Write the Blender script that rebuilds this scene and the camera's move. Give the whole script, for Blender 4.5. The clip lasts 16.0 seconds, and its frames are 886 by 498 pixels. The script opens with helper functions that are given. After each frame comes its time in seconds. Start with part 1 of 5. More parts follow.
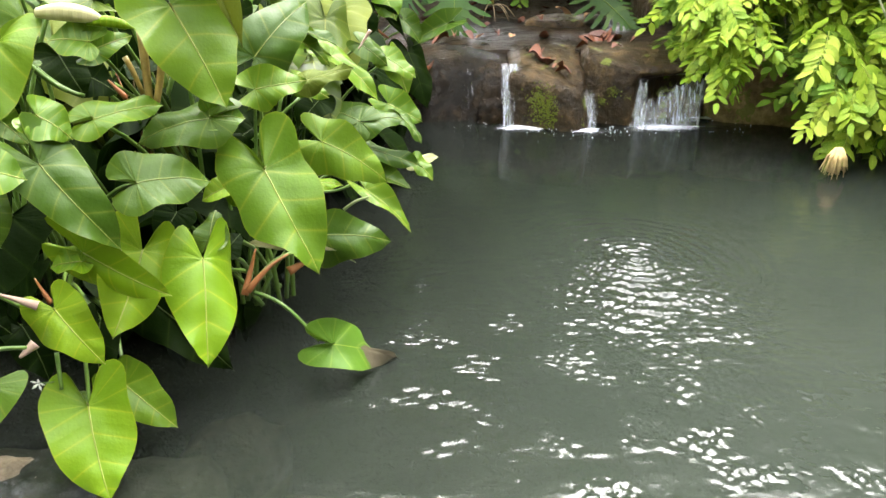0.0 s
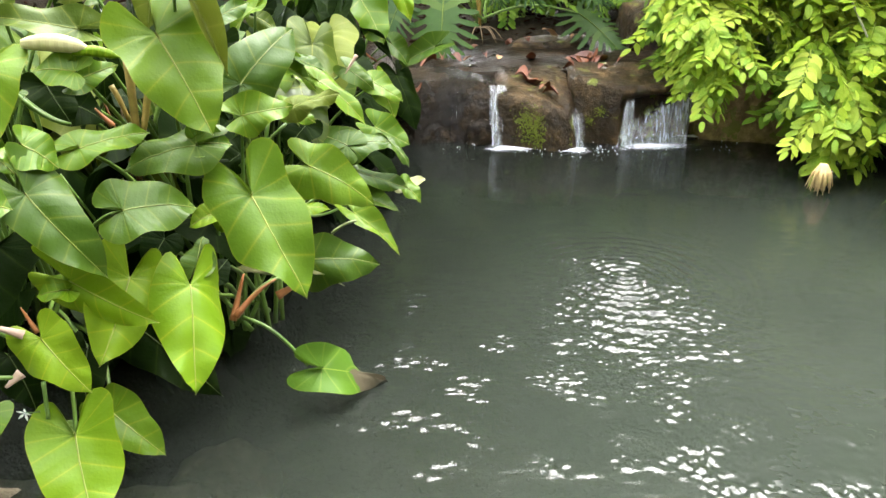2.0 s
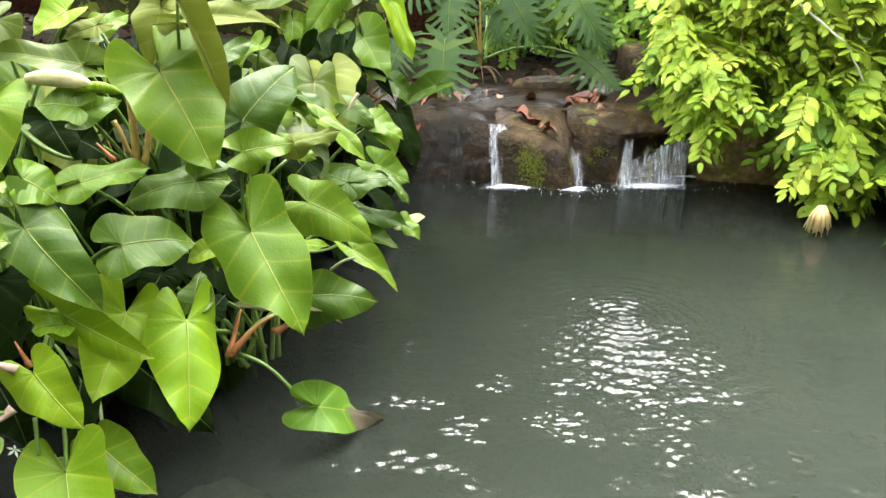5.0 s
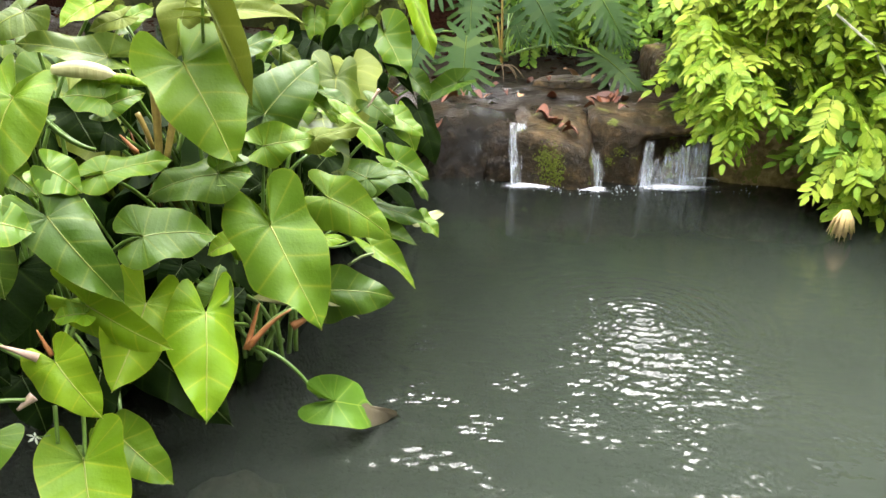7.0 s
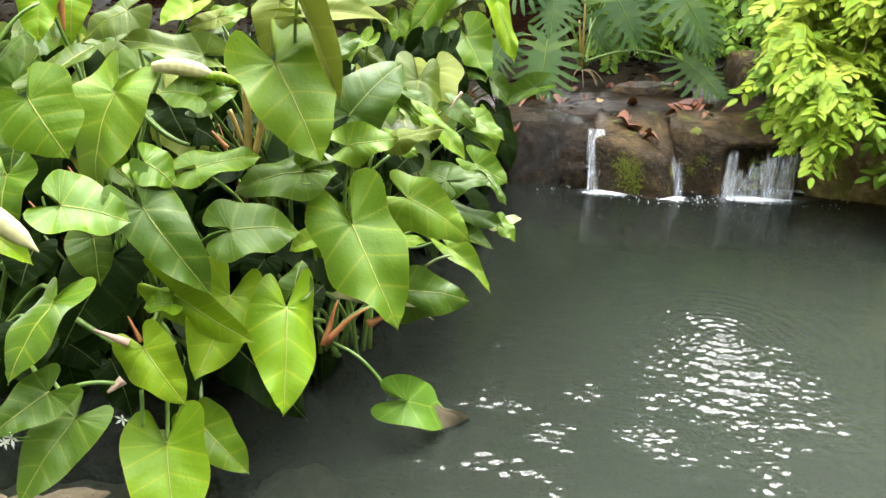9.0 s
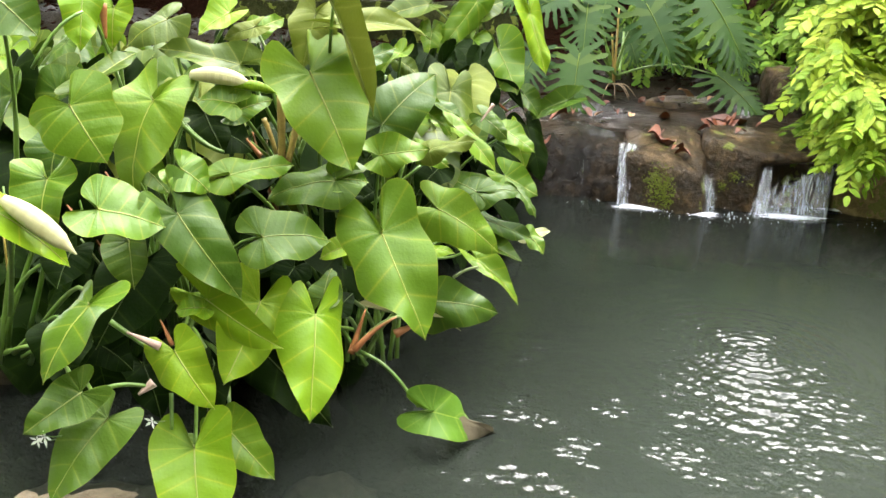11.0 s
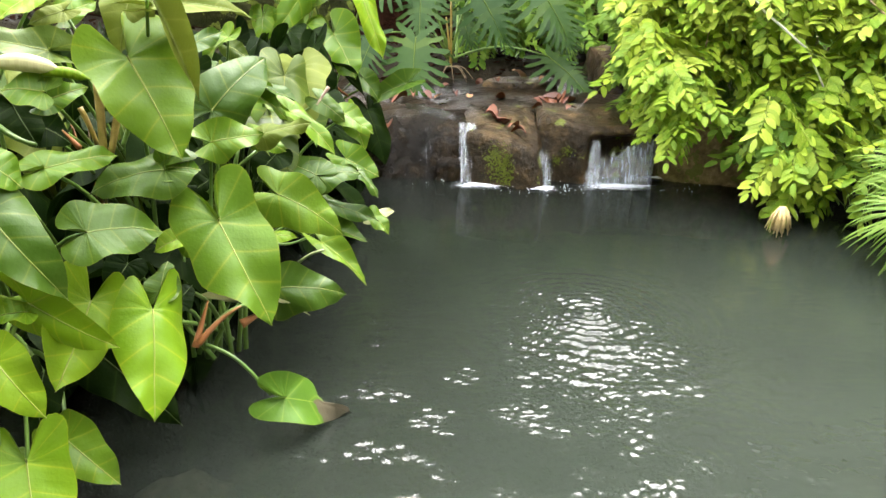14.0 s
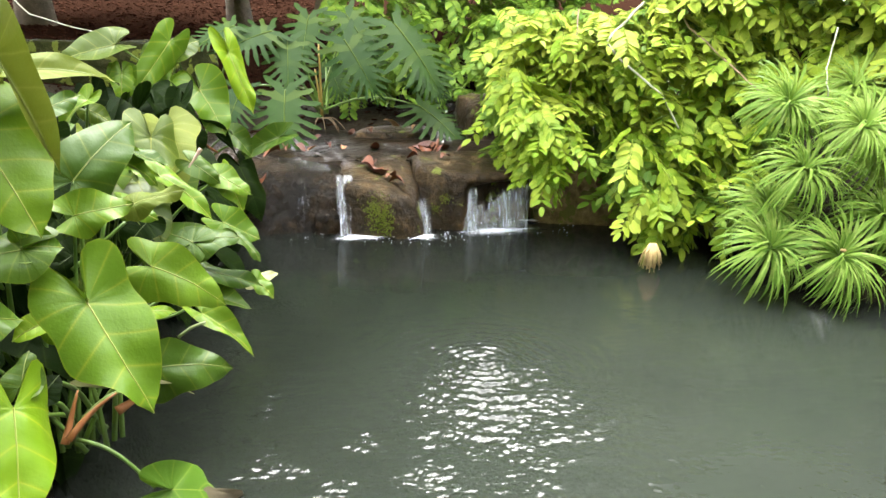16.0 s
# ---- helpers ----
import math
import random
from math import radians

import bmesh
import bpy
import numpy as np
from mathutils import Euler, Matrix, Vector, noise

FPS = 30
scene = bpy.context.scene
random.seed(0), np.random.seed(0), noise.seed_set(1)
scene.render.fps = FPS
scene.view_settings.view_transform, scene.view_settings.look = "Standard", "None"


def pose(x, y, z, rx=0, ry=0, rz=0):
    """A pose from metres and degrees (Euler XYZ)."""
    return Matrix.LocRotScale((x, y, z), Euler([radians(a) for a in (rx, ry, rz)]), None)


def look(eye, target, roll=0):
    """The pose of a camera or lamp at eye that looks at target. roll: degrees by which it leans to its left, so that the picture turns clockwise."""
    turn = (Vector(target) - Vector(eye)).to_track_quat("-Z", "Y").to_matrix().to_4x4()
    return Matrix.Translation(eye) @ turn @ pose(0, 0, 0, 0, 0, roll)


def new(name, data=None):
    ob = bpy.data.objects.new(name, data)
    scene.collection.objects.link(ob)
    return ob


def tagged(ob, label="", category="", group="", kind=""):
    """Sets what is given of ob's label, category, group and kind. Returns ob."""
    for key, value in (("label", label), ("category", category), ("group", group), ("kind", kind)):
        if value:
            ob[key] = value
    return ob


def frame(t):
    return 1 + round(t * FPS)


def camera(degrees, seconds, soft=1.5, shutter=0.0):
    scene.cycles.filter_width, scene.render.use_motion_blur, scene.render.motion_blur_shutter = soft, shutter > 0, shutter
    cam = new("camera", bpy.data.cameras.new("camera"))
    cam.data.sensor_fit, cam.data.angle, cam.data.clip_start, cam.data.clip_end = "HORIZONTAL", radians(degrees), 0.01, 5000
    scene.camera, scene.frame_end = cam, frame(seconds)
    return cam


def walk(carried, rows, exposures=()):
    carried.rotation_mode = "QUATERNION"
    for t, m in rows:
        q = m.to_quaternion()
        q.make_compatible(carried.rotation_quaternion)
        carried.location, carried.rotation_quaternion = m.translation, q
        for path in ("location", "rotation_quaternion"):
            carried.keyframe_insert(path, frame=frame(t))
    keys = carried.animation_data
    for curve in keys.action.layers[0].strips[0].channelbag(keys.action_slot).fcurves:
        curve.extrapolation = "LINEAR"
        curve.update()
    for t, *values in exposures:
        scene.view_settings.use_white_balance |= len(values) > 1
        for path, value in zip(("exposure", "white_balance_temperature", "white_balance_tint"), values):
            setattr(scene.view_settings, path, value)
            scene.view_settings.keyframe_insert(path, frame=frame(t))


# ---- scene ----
cam = camera(61.0, 16.0)
PATH = [
    (0, pose(-0.0000, 0.0000, 1.6400, 64.500, 0.000, 0.000)),
    (0.5, pose(0.0046, 0.0005, 1.6435, 64.674, 0.125, -0.225)),
    (1, pose(0.0075, -0.0007, 1.6448, 64.984, 0.354, -0.423)),
    (1.5, pose(0.0143, -0.0017, 1.6466, 65.413, 0.519, -0.618)),
    (2, pose(0.0214, -0.0054, 1.6534, 65.990, 0.561, -0.808)),
    (2.5, pose(0.0219, -0.0074, 1.6548, 66.705, 0.588, -0.961)),
    (3, pose(0.0230, -0.0080, 1.6563, 67.527, 0.484, -1.000)),
    (3.5, pose(0.0238, -0.0050, 1.6569, 68.224, 0.317, -1.006)),
    (4, pose(0.0212, 0.0006, 1.6564, 68.754, 0.103, -0.907)),
    (6.5, pose(0.0241, 0.0043, 1.6548, 68.770, -0.435, 0.226)),
    (7, pose(0.0147, 0.0063, 1.6512, 68.616, -0.607, 0.938)),
    (7.5, pose(0.0027, 0.0083, 1.6502, 68.540, -0.755, 2.051)),
    (8, pose(-0.0068, 0.0113, 1.6515, 68.522, -0.877, 3.485)),
    (8.5, pose(-0.0182, 0.0098, 1.6526, 68.609, -0.907, 5.069)),
    (9, pose(-0.0264, 0.0132, 1.6514, 68.735, -0.936, 6.550)),
    (11.5, pose(-0.0341, 0.0074, 1.6506, 69.940, -1.381, 8.926)),
    (12, pose(-0.0274, 0.0046, 1.6431, 70.278, -1.468, 7.542)),
    (12.5, pose(-0.0221, -0.0011, 1.6288, 70.071, -1.521, 5.304)),
    (13, pose(-0.0075, -0.0116, 1.6267, 69.728, -1.447, 2.389)),
    (13.5, pose(0.0059, -0.0227, 1.6279, 69.235, -1.400, -0.384)),
    (14, pose(0.0208, -0.0276, 1.6313, 68.934, -1.432, -2.668)),
    (14.5, pose(0.0353, -0.0097, 1.6368, 69.147, -1.447, -4.732)),
    (15, pose(0.0603, 0.0389, 1.6453, 69.617, -1.700, -6.450)),
    (15.5, pose(0.0401, 0.0676, 1.6533, 70.539, -1.423, -9.830)),
    (16, pose(-0.0309, 0.0659, 1.6655, 72.457, -1.205, -12.796)),
]
EXPOSURE = 3.62
walk(cam, PATH, exposures=[(0.0, EXPOSURE)])

# ---- world and light ----
world = bpy.data.worlds.new("world")
scene.world = world
world.use_nodes = True
wn, wl = world.node_tree.nodes, world.node_tree.links
sky = wn.new("ShaderNodeTexSky")
sky.sky_type = "NISHITA"
sky.sun_disc = False
sky.sun_elevation = radians(53)
sky.sun_rotation = radians(17)
sky.air_density, sky.dust_density, sky.ozone_density = 1.0, 0.9, 1.0
grey = wn.new("ShaderNodeHueSaturation")      # bright haze: the blue is nearly gone
grey.inputs["Saturation"].default_value = 0.05
wl.new(sky.outputs["Color"], grey.inputs["Color"])
wl.new(grey.outputs["Color"], wn["Background"].inputs["Color"])
wn["Background"].inputs["Strength"].default_value = 0.38
sun = new("sun", bpy.data.lights.new("sun", "SUN"))
sun.data.energy, sun.data.angle, sun.data.color = 0.85, radians(62), (1.0, 0.94, 0.82)
sun.matrix_world = look((1.76, 5.75, 7.99), (0, 0, 0))


# ---- small tools ----
def part(name, bm, material, parent=None, label=""):
    """One mesh object from a bmesh (or from a ready mesh), under its thing."""
    if isinstance(bm, bpy.types.Mesh):
        me = bm
    else:
        me = bpy.data.meshes.new(name)
        bm.to_mesh(me)
        bm.free()
    if material and not me.materials:
        me.materials.append(material)
    ob = new(name, me)
    ob.parent = parent
    if label:
        tagged(ob, label)
    return ob


def thing(name, label, category, group="", at=(0, 0, 0), kind=""):
    ob = new(name)
    ob.location = at
    ob.empty_display_size = 0.05
    return tagged(ob, label, category, group, kind)


def smooth(bm):
    for f in bm.faces:
        f.smooth = True
    return bm


def tube(bm, pts, r0, r1, sides=6):
    """A tapered round rod along the points."""
    rings = []
    n = len(pts)
    for i, p in enumerate(pts):
        p = Vector(p)
        d = (Vector(pts[min(i + 1, n - 1)]) - Vector(pts[max(i - 1, 0)])).normalized()
        a = d.orthogonal().normalized() if not rings else (a - d * a.dot(d)).normalized()
        b = d.cross(a)
        r = r0 + (r1 - r0) * i / (n - 1)
        rings.append([bm.verts.new(p + (a * math.cos(2 * math.pi * k / sides) + b * math.sin(2 * math.pi * k / sides)) * r) for k in range(sides)])
    for u, v in zip(rings, rings[1:]):
        for k in range(sides):
            bm.faces.new((u[k], u[(k + 1) % sides], v[(k + 1) % sides], v[k])).smooth = True
    bm.faces.new(rings[0][::-1]), bm.faces.new(rings[-1])
    return bm


def arc(a, b, lift, n=7, side=(0, 0, 0)):
    """Points from a to b, bowed by lift upwards and by side."""
    a, b, s = Vector(a), Vector(b), Vector(side)
    return [a.lerp(b, i / (n - 1)) + (Vector((0, 0, lift)) + s) * math.sin(math.pi * i / (n - 1)) for i in range(n)]


def joined(name, pairs, material=None):
    """One mesh out of many placed copies of small meshes, UV kept: pairs of (mesh, matrix)."""
    cache, cos, faces, uvs, off = {}, [], [], [], 0
    for me, m in pairs:
        if me.name not in cache:
            co = np.empty(len(me.vertices) * 3)
            me.vertices.foreach_get("co", co)
            uv = np.zeros(len(me.loops) * 2)
            if me.uv_layers:
                me.uv_layers[0].data.foreach_get("uv", uv)
            cache[me.name] = (co.reshape(-1, 3), [tuple(p.vertices) for p in me.polygons], uv)
        co, fs, uv = cache[me.name]
        a = np.array(m)
        cos.append(co @ a[:3, :3].T + a[:3, 3])
        faces += [tuple(i + off for i in f) for f in fs]
        uvs.append(uv)
        off += len(co)
    out = bpy.data.meshes.new(name)
    out.from_pydata(np.concatenate(cos).tolist(), [], faces)
    out.uv_layers.new(name="UVMap").data.foreach_set("uv", np.concatenate(uvs))
    out.polygons.foreach_set("use_smooth", [True] * len(faces))
    out.materials.append(material or pairs[0][0].materials[0])
    return out


# ---- materials ----
def shader(name, rough=0.5, spec=0.5):
    m = bpy.data.materials.new(name)
    m.use_nodes = True
    nt = m.node_tree
    b = nt.nodes["Principled BSDF"]
    b.inputs["Roughness"].default_value = rough
    b.inputs["Specular IOR Level"].default_value = spec
    return m, nt.nodes, nt.links, b


def node(ns, kind, **values):
    n = ns.new(kind)
    for k, v in values.items():
        n.inputs[k.replace("_", " ")].default_value = v
    return n


def ramp(ns, ls, source, stops):
    r = ns.new("ShaderNodeValToRGB")
    while len(r.color_ramp.elements) < len(stops):
        r.color_ramp.elements.new(0.5)
    for e, (p, c) in zip(r.color_ramp.elements, stops):
        e.position, e.color = p, (*c, 1) if len(c) == 3 else c
    ls.new(source, r.inputs["Fac"])
    return r.outputs["Color"]


def math_node(ns, ls, op, a, b=0.0):
    n = ns.new("ShaderNodeMath")
    n.operation = op
    for i, v in enumerate((a, b)):
        if isinstance(v, (int, float)):
            n.inputs[i].default_value = v
        else:
            ls.new(v, n.inputs[i])
    return n.outputs[0]


def mix_node(ns, ls, fac, a, b, blend="MIX"):
    n = ns.new("ShaderNodeMix")
    n.data_type, n.blend_type = "RGBA", blend
    for i, v in ((0, fac), (6, a), (7, b)):
        if isinstance(v, (int, float)):
            n.inputs[i].default_value = v
        elif isinstance(v, tuple):
            n.inputs[i].default_value = (*v, 1)
        else:
            ls.new(v, n.inputs[i])
    return n.outputs[2]


def bump_node(ns, ls, height, strength, distance, target):
    n = node(ns, "ShaderNodeBump", Strength=strength, Distance=distance)
    ls.new(height, n.inputs["Height"])
    ls.new(n.outputs["Normal"], target.inputs["Normal"])
    return n


def leaf_material(name, deep, pale, rib, gloss=0.28, veins=8.0, brown=False, spec=0.16, islands=0.0, relief=0.010, thin=0.20):
    """A leaf blade: UV x runs from the midrib (0) to the margin (1), y from the tip (0) to the notch (1)."""
    m, ns, ls, b = shader(name, gloss + 0.08, spec)
    uv = ns.new("ShaderNodeUVMap")
    sep = ns.new("ShaderNodeSeparateXYZ")
    ls.new(uv.outputs["UV"], sep.inputs[0])
    u, v = sep.outputs["X"], sep.outputs["Y"]
    info = ns.new("ShaderNodeObjectInfo")
    big = node(ns, "ShaderNodeTexNoise", Scale=7.0, Detail=3.0)
    tex = ns.new("ShaderNodeTexCoord")
    ls.new(tex.outputs["Object"], big.inputs["Vector"])
    f = math_node(ns, ls, "ADD", math_node(ns, ls, "MULTIPLY", big.outputs["Fac"], 0.9), math_node(ns, ls, "MULTIPLY", info.outputs["Random"], 0.55))
    isle = ns.new("ShaderNodeNewGeometry").outputs["Random Per Island"]
    f = math_node(ns, ls, "ADD", f, math_node(ns, ls, "MULTIPLY", isle, islands))
    base = mix_node(ns, ls, math_node(ns, ls, "SUBTRACT", f, 0.25 + islands / 2), deep, pale)
    # fine speckle
    fine = node(ns, "ShaderNodeTexNoise", Scale=90.0, Detail=2.0)
    ls.new(tex.outputs["Object"], fine.inputs["Vector"])
    base = mix_node(ns, ls, math_node(ns, ls, "MULTIPLY", fine.outputs["Fac"], 0.18), base, deep)
    # side veins, then the midrib
    saw = math_node(ns, ls, "PINGPONG", math_node(ns, ls, "MULTIPLY", v, veins), 0.5)
    vein = math_node(ns, ls, "POWER", math_node(ns, ls, "MULTIPLY", saw, 2.0), 14.0)
    base = mix_node(ns, ls, math_node(ns, ls, "MULTIPLY", vein, 0.42), base, rib)
    mid = math_node(ns, ls, "LESS_THAN", math_node(ns, ls, "SUBTRACT", u, math_node(ns, ls, "MULTIPLY", v, 0.02)), 0.016)
    base = mix_node(ns, ls, math_node(ns, ls, "MULTIPLY", mid, 0.65), base, rib)
    edge = math_node(ns, ls, "GREATER_THAN", u, 0.975)
    base = mix_node(ns, ls, math_node(ns, ls, "MULTIPLY", edge, 0.18), base, rib)
    if brown:
        rag = math_node(ns, ls, "ADD", v, math_node(ns, ls, "MULTIPLY", big.outputs["Fac"], 0.12))
        base = mix_node(ns, ls, math_node(ns, ls, "LESS_THAN", rag, 0.35), base, (0.080, 0.066, 0.042))
    ls.new(base, b.inputs["Base Color"])
    h = math_node(ns, ls, "ADD", math_node(ns, ls, "MULTIPLY", saw, -0.5), math_node(ns, ls, "MULTIPLY", fine.outputs["Fac"], 0.15))
    h = math_node(ns, ls, "SUBTRACT", h, math_node(ns, ls, "MULTIPLY", mid, 0.5))
    bump_node(ns, ls, h, 0.75, relief, b)
    back = ns.new("ShaderNodeBsdfTranslucent")
    ls.new(base, back.inputs["Color"])
    mx = ns.new("ShaderNodeMixShader")
    mx.inputs["Fac"].default_value = thin
    ls.new(b.outputs[0], mx.inputs[1]), ls.new(back.outputs[0], mx.inputs[2])
    ls.new(mx.outputs[0], ns["Material Output"].inputs["Surface"])
    return m


def simple(name, dark, light, rough=0.6, scale=12.0, bump=0.3, dist=0.01, spec=0.4):
    """A plain natural surface: two colours mixed at two scales, with relief."""
    m, ns, ls, b = shader(name, rough, spec)
    tex = ns.new("ShaderNodeTexCoord")
    a = node(ns, "ShaderNodeTexNoise", Scale=scale, Detail=5.0, Roughness=0.6)
    c = node(ns, "ShaderNodeTexNoise", Scale=scale * 7, Detail=3.0)
    for n in (a, c):
        ls.new(tex.outputs["Object"], n.inputs["Vector"])
    info = ns.new("ShaderNodeObjectInfo")
    f = math_node(ns, ls, "ADD", math_node(ns, ls, "MULTIPLY", a.outputs["Fac"], 0.8), math_node(ns, ls, "MULTIPLY", c.outputs["Fac"], 0.4))
    f = math_node(ns, ls, "ADD", f, math_node(ns, ls, "MULTIPLY", info.outputs["Random"], 0.3))
    col = ramp(ns, ls, f, ((0.45, dark), (0.95, light)))
    ls.new(col, b.inputs["Base Color"])
    bump_node(ns, ls, f, bump, dist, b)
    return m


LEAF_LIGHT = leaf_material("leaf_light_green", (0.0432, 0.0936, 0.0064), (0.0967, 0.1581, 0.0095), (0.2180, 0.2120, 0.0190))
LEAF_MID = leaf_material("leaf_mid_green", (0.0235, 0.0543, 0.0044), (0.0490, 0.0857, 0.0077), (0.1327, 0.1453, 0.0180))
# near-black copy of the leaf green: shade deep in the thicket is painted in
LEAF_SHADE = leaf_material("leaf_shade_green", (0.0027, 0.0080, 0.0007), (0.0065, 0.0140, 0.0012), (0.0234, 0.0391, 0.0036), 0.50, spec=0.04)
LEAF_YOUNG = leaf_material("leaf_young_lime", (0.0790, 0.1548, 0.0042), (0.1391, 0.2107, 0.0084), (0.267, 0.267, 0.017), 0.33)
LEAF_OLIVE = leaf_material("leaf_olive_underside", (0.059, 0.083, 0.006), (0.105, 0.120, 0.013), (0.154, 0.160, 0.031), 0.5)
LEAF_CREAM = leaf_material("leaf_cream_rolled", (0.2863, 0.2902, 0.1344), (0.3978, 0.3627, 0.2088), (0.3978, 0.3767, 0.2224), 0.45)
LEAF_PALE = leaf_material("leaf_greyish_green", (0.0316, 0.0555, 0.0067), (0.0641, 0.0898, 0.0125), (0.165, 0.169, 0.029), 0.28)
LEAF_BROWNTIP = leaf_material("leaf_light_green_brown_tip", (0.042, 0.097, 0.007), (0.077, 0.143, 0.012), (0.168, 0.217, 0.030), 0.4, brown=True)
LEAF_SPLIT = leaf_material("leaf_split_blue_green", (0.0120, 0.0344, 0.0060), (0.0310, 0.0654, 0.0103), (0.120, 0.160, 0.024), 0.40, 3.0, spec=0.14)
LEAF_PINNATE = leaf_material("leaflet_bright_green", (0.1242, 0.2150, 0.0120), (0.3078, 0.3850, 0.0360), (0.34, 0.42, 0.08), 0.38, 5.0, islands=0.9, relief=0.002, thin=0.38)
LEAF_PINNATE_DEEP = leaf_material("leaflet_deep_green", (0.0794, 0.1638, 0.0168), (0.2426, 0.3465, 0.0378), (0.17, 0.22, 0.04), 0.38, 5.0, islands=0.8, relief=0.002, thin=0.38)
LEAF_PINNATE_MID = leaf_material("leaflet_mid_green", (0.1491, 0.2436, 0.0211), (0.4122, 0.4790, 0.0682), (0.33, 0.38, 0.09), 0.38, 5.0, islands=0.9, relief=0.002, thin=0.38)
LEAF_STRAP = leaf_material("leaf_strap_green", (0.1063, 0.2000, 0.0275), (0.2875, 0.4125, 0.0750), (0.32, 0.40, 0.11), 0.33, 1.0, islands=0.6, relief=0.002, thin=0.38)
STALK_PALE = simple("petiole_pale_green", (0.092, 0.118, 0.037), (0.164, 0.192, 0.069), 0.4, 20, 0.1, 0.003)
RIB_PALE = simple("midrib_pale", (0.12, 0.145, 0.018), (0.20, 0.22, 0.035), 0.45, 20, 0.1, 0.002)
# the midrib of that leaf, darkened with the same painted shade
RIB_SHADE = simple("midrib_shade", (0.022, 0.038, 0.004), (0.040, 0.060, 0.008), 0.5, 20, 0.1, 0.002)
RIB_MID = simple("midrib_mid", (0.075, 0.10, 0.012), (0.13, 0.15, 0.022), 0.45, 20, 0.1, 0.002)
RIBS = {LEAF_LIGHT: RIB_PALE, LEAF_MID: RIB_MID, LEAF_SHADE: RIB_SHADE, LEAF_YOUNG: RIB_PALE, LEAF_OLIVE: RIB_MID, LEAF_PALE: RIB_PALE}
STALK = simple("petiole_green", (0.05, 0.10, 0.015), (0.11, 0.18, 0.03), 0.4, 20, 0.1, 0.003)
SHEATH = simple("sheath_rust", (0.13, 0.035, 0.008), (0.27, 0.10, 0.03), 0.55, 30, 0.3, 0.004)
SHEATH_PINK = simple("sheath_pink", (0.22, 0.13, 0.10), (0.36, 0.25, 0.20), 0.5, 30, 0.2, 0.004)
SHEATH_TAN = simple("stem_tan", (0.15, 0.105, 0.018), (0.30, 0.20, 0.05), 0.5, 18, 0.3, 0.005)
TWIG = simple("twig_brown", (0.10, 0.07, 0.04), (0.24, 0.17, 0.10), 0.8, 40, 0.4, 0.004)
TWIG_PALE = simple("twig_grey", (0.30, 0.29, 0.22), (0.5, 0.48, 0.38), 0.8, 40, 0.4, 0.004)
DEAD = simple("dead_leaf_rust", (0.030, 0.0075, 0.0024), (0.150, 0.038, 0.009), 0.55, 14, 0.4, 0.006)
DEAD_TAN = simple("dead_leaf_tan", (0.1760, 0.0792, 0.0330), (0.3360, 0.1872, 0.0924), 0.55, 14, 0.4, 0.006)
DEAD_DARK = simple("dead_leaf_dark", (0.04, 0.012, 0.008), (0.12, 0.04, 0.022), 0.6, 14, 0.4, 0.006)
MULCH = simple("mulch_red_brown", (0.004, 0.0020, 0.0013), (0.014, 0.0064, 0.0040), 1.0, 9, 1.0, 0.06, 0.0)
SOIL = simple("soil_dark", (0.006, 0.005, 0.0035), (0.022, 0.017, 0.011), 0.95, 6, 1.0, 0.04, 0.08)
BARK = simple("bark_brown", (0.05, 0.036, 0.022), (0.15, 0.11, 0.07), 0.9, 8, 1.0, 0.03)
PETAL = simple("petal_white", (0.75, 0.75, 0.7), (0.85, 0.85, 0.8), 0.5, 30, 0.1, 0.002)
TUFT = simple("tuft_straw", (0.2340, 0.1470, 0.0504), (0.4973, 0.3609, 0.1638), 0.7, 30, 0.3, 0.004)
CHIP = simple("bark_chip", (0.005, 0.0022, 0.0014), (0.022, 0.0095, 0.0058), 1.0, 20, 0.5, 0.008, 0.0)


def rock_material(name, dark, mid, pale, rough, moss=0.0, spec=0.5):
    """Stone: stains and grain; moss grows in patches of its own."""
    m, ns, ls, b = shader(name, rough, spec)
    tex = ns.new("ShaderNodeTexCoord")
    big = node(ns, "ShaderNodeTexNoise", Scale=3.2, Detail=6.0, Roughness=0.65)
    mid_n = node(ns, "ShaderNodeTexNoise", Scale=17.0, Detail=6.0, Roughness=0.7)
    pit = node(ns, "ShaderNodeTexVoronoi", Scale=31.0)
    for n in (big, mid_n, pit):
        ls.new(tex.outputs["Object"], n.inputs["Vector"])
    f = math_node(ns, ls, "ADD", math_node(ns, ls, "MULTIPLY", big.outputs["Fac"], 0.65), math_node(ns, ls, "MULTIPLY", mid_n.outputs["Fac"], 0.4))
    col = ramp(ns, ls, f, ((0.38, dark), (0.53, mid), (0.66, pale)))
    if moss:
        mo = node(ns, "ShaderNodeTexNoise", Scale=6.0, Detail=4.0)
        ls.new(tex.outputs["Object"], mo.inputs["Vector"])
        sel = math_node(ns, ls, "GREATER_THAN", math_node(ns, ls, "ADD", mo.outputs["Fac"], math_node(ns, ls, "MULTIPLY", mid_n.outputs["Fac"], 0.25)), 0.80 - moss)
        col = mix_node(ns, ls, math_node(ns, ls, "MULTIPLY", sel, 0.75), col, (0.10, 0.12, 0.02))
    ls.new(col, b.inputs["Base Color"])
    rr = math_node(ns, ls, "ADD", math_node(ns, ls, "MULTIPLY", big.outputs["Fac"], 0.5), rough - 0.25)
    ls.new(rr, b.inputs["Roughness"])
    h = math_node(ns, ls, "ADD", math_node(ns, ls, "MULTIPLY", mid_n.outputs["Fac"], 1.0), math_node(ns, ls, "MULTIPLY", pit.outputs["Distance"], 0.14))
    bump_node(ns, ls, h, 1.0, 0.034, b)
    return m


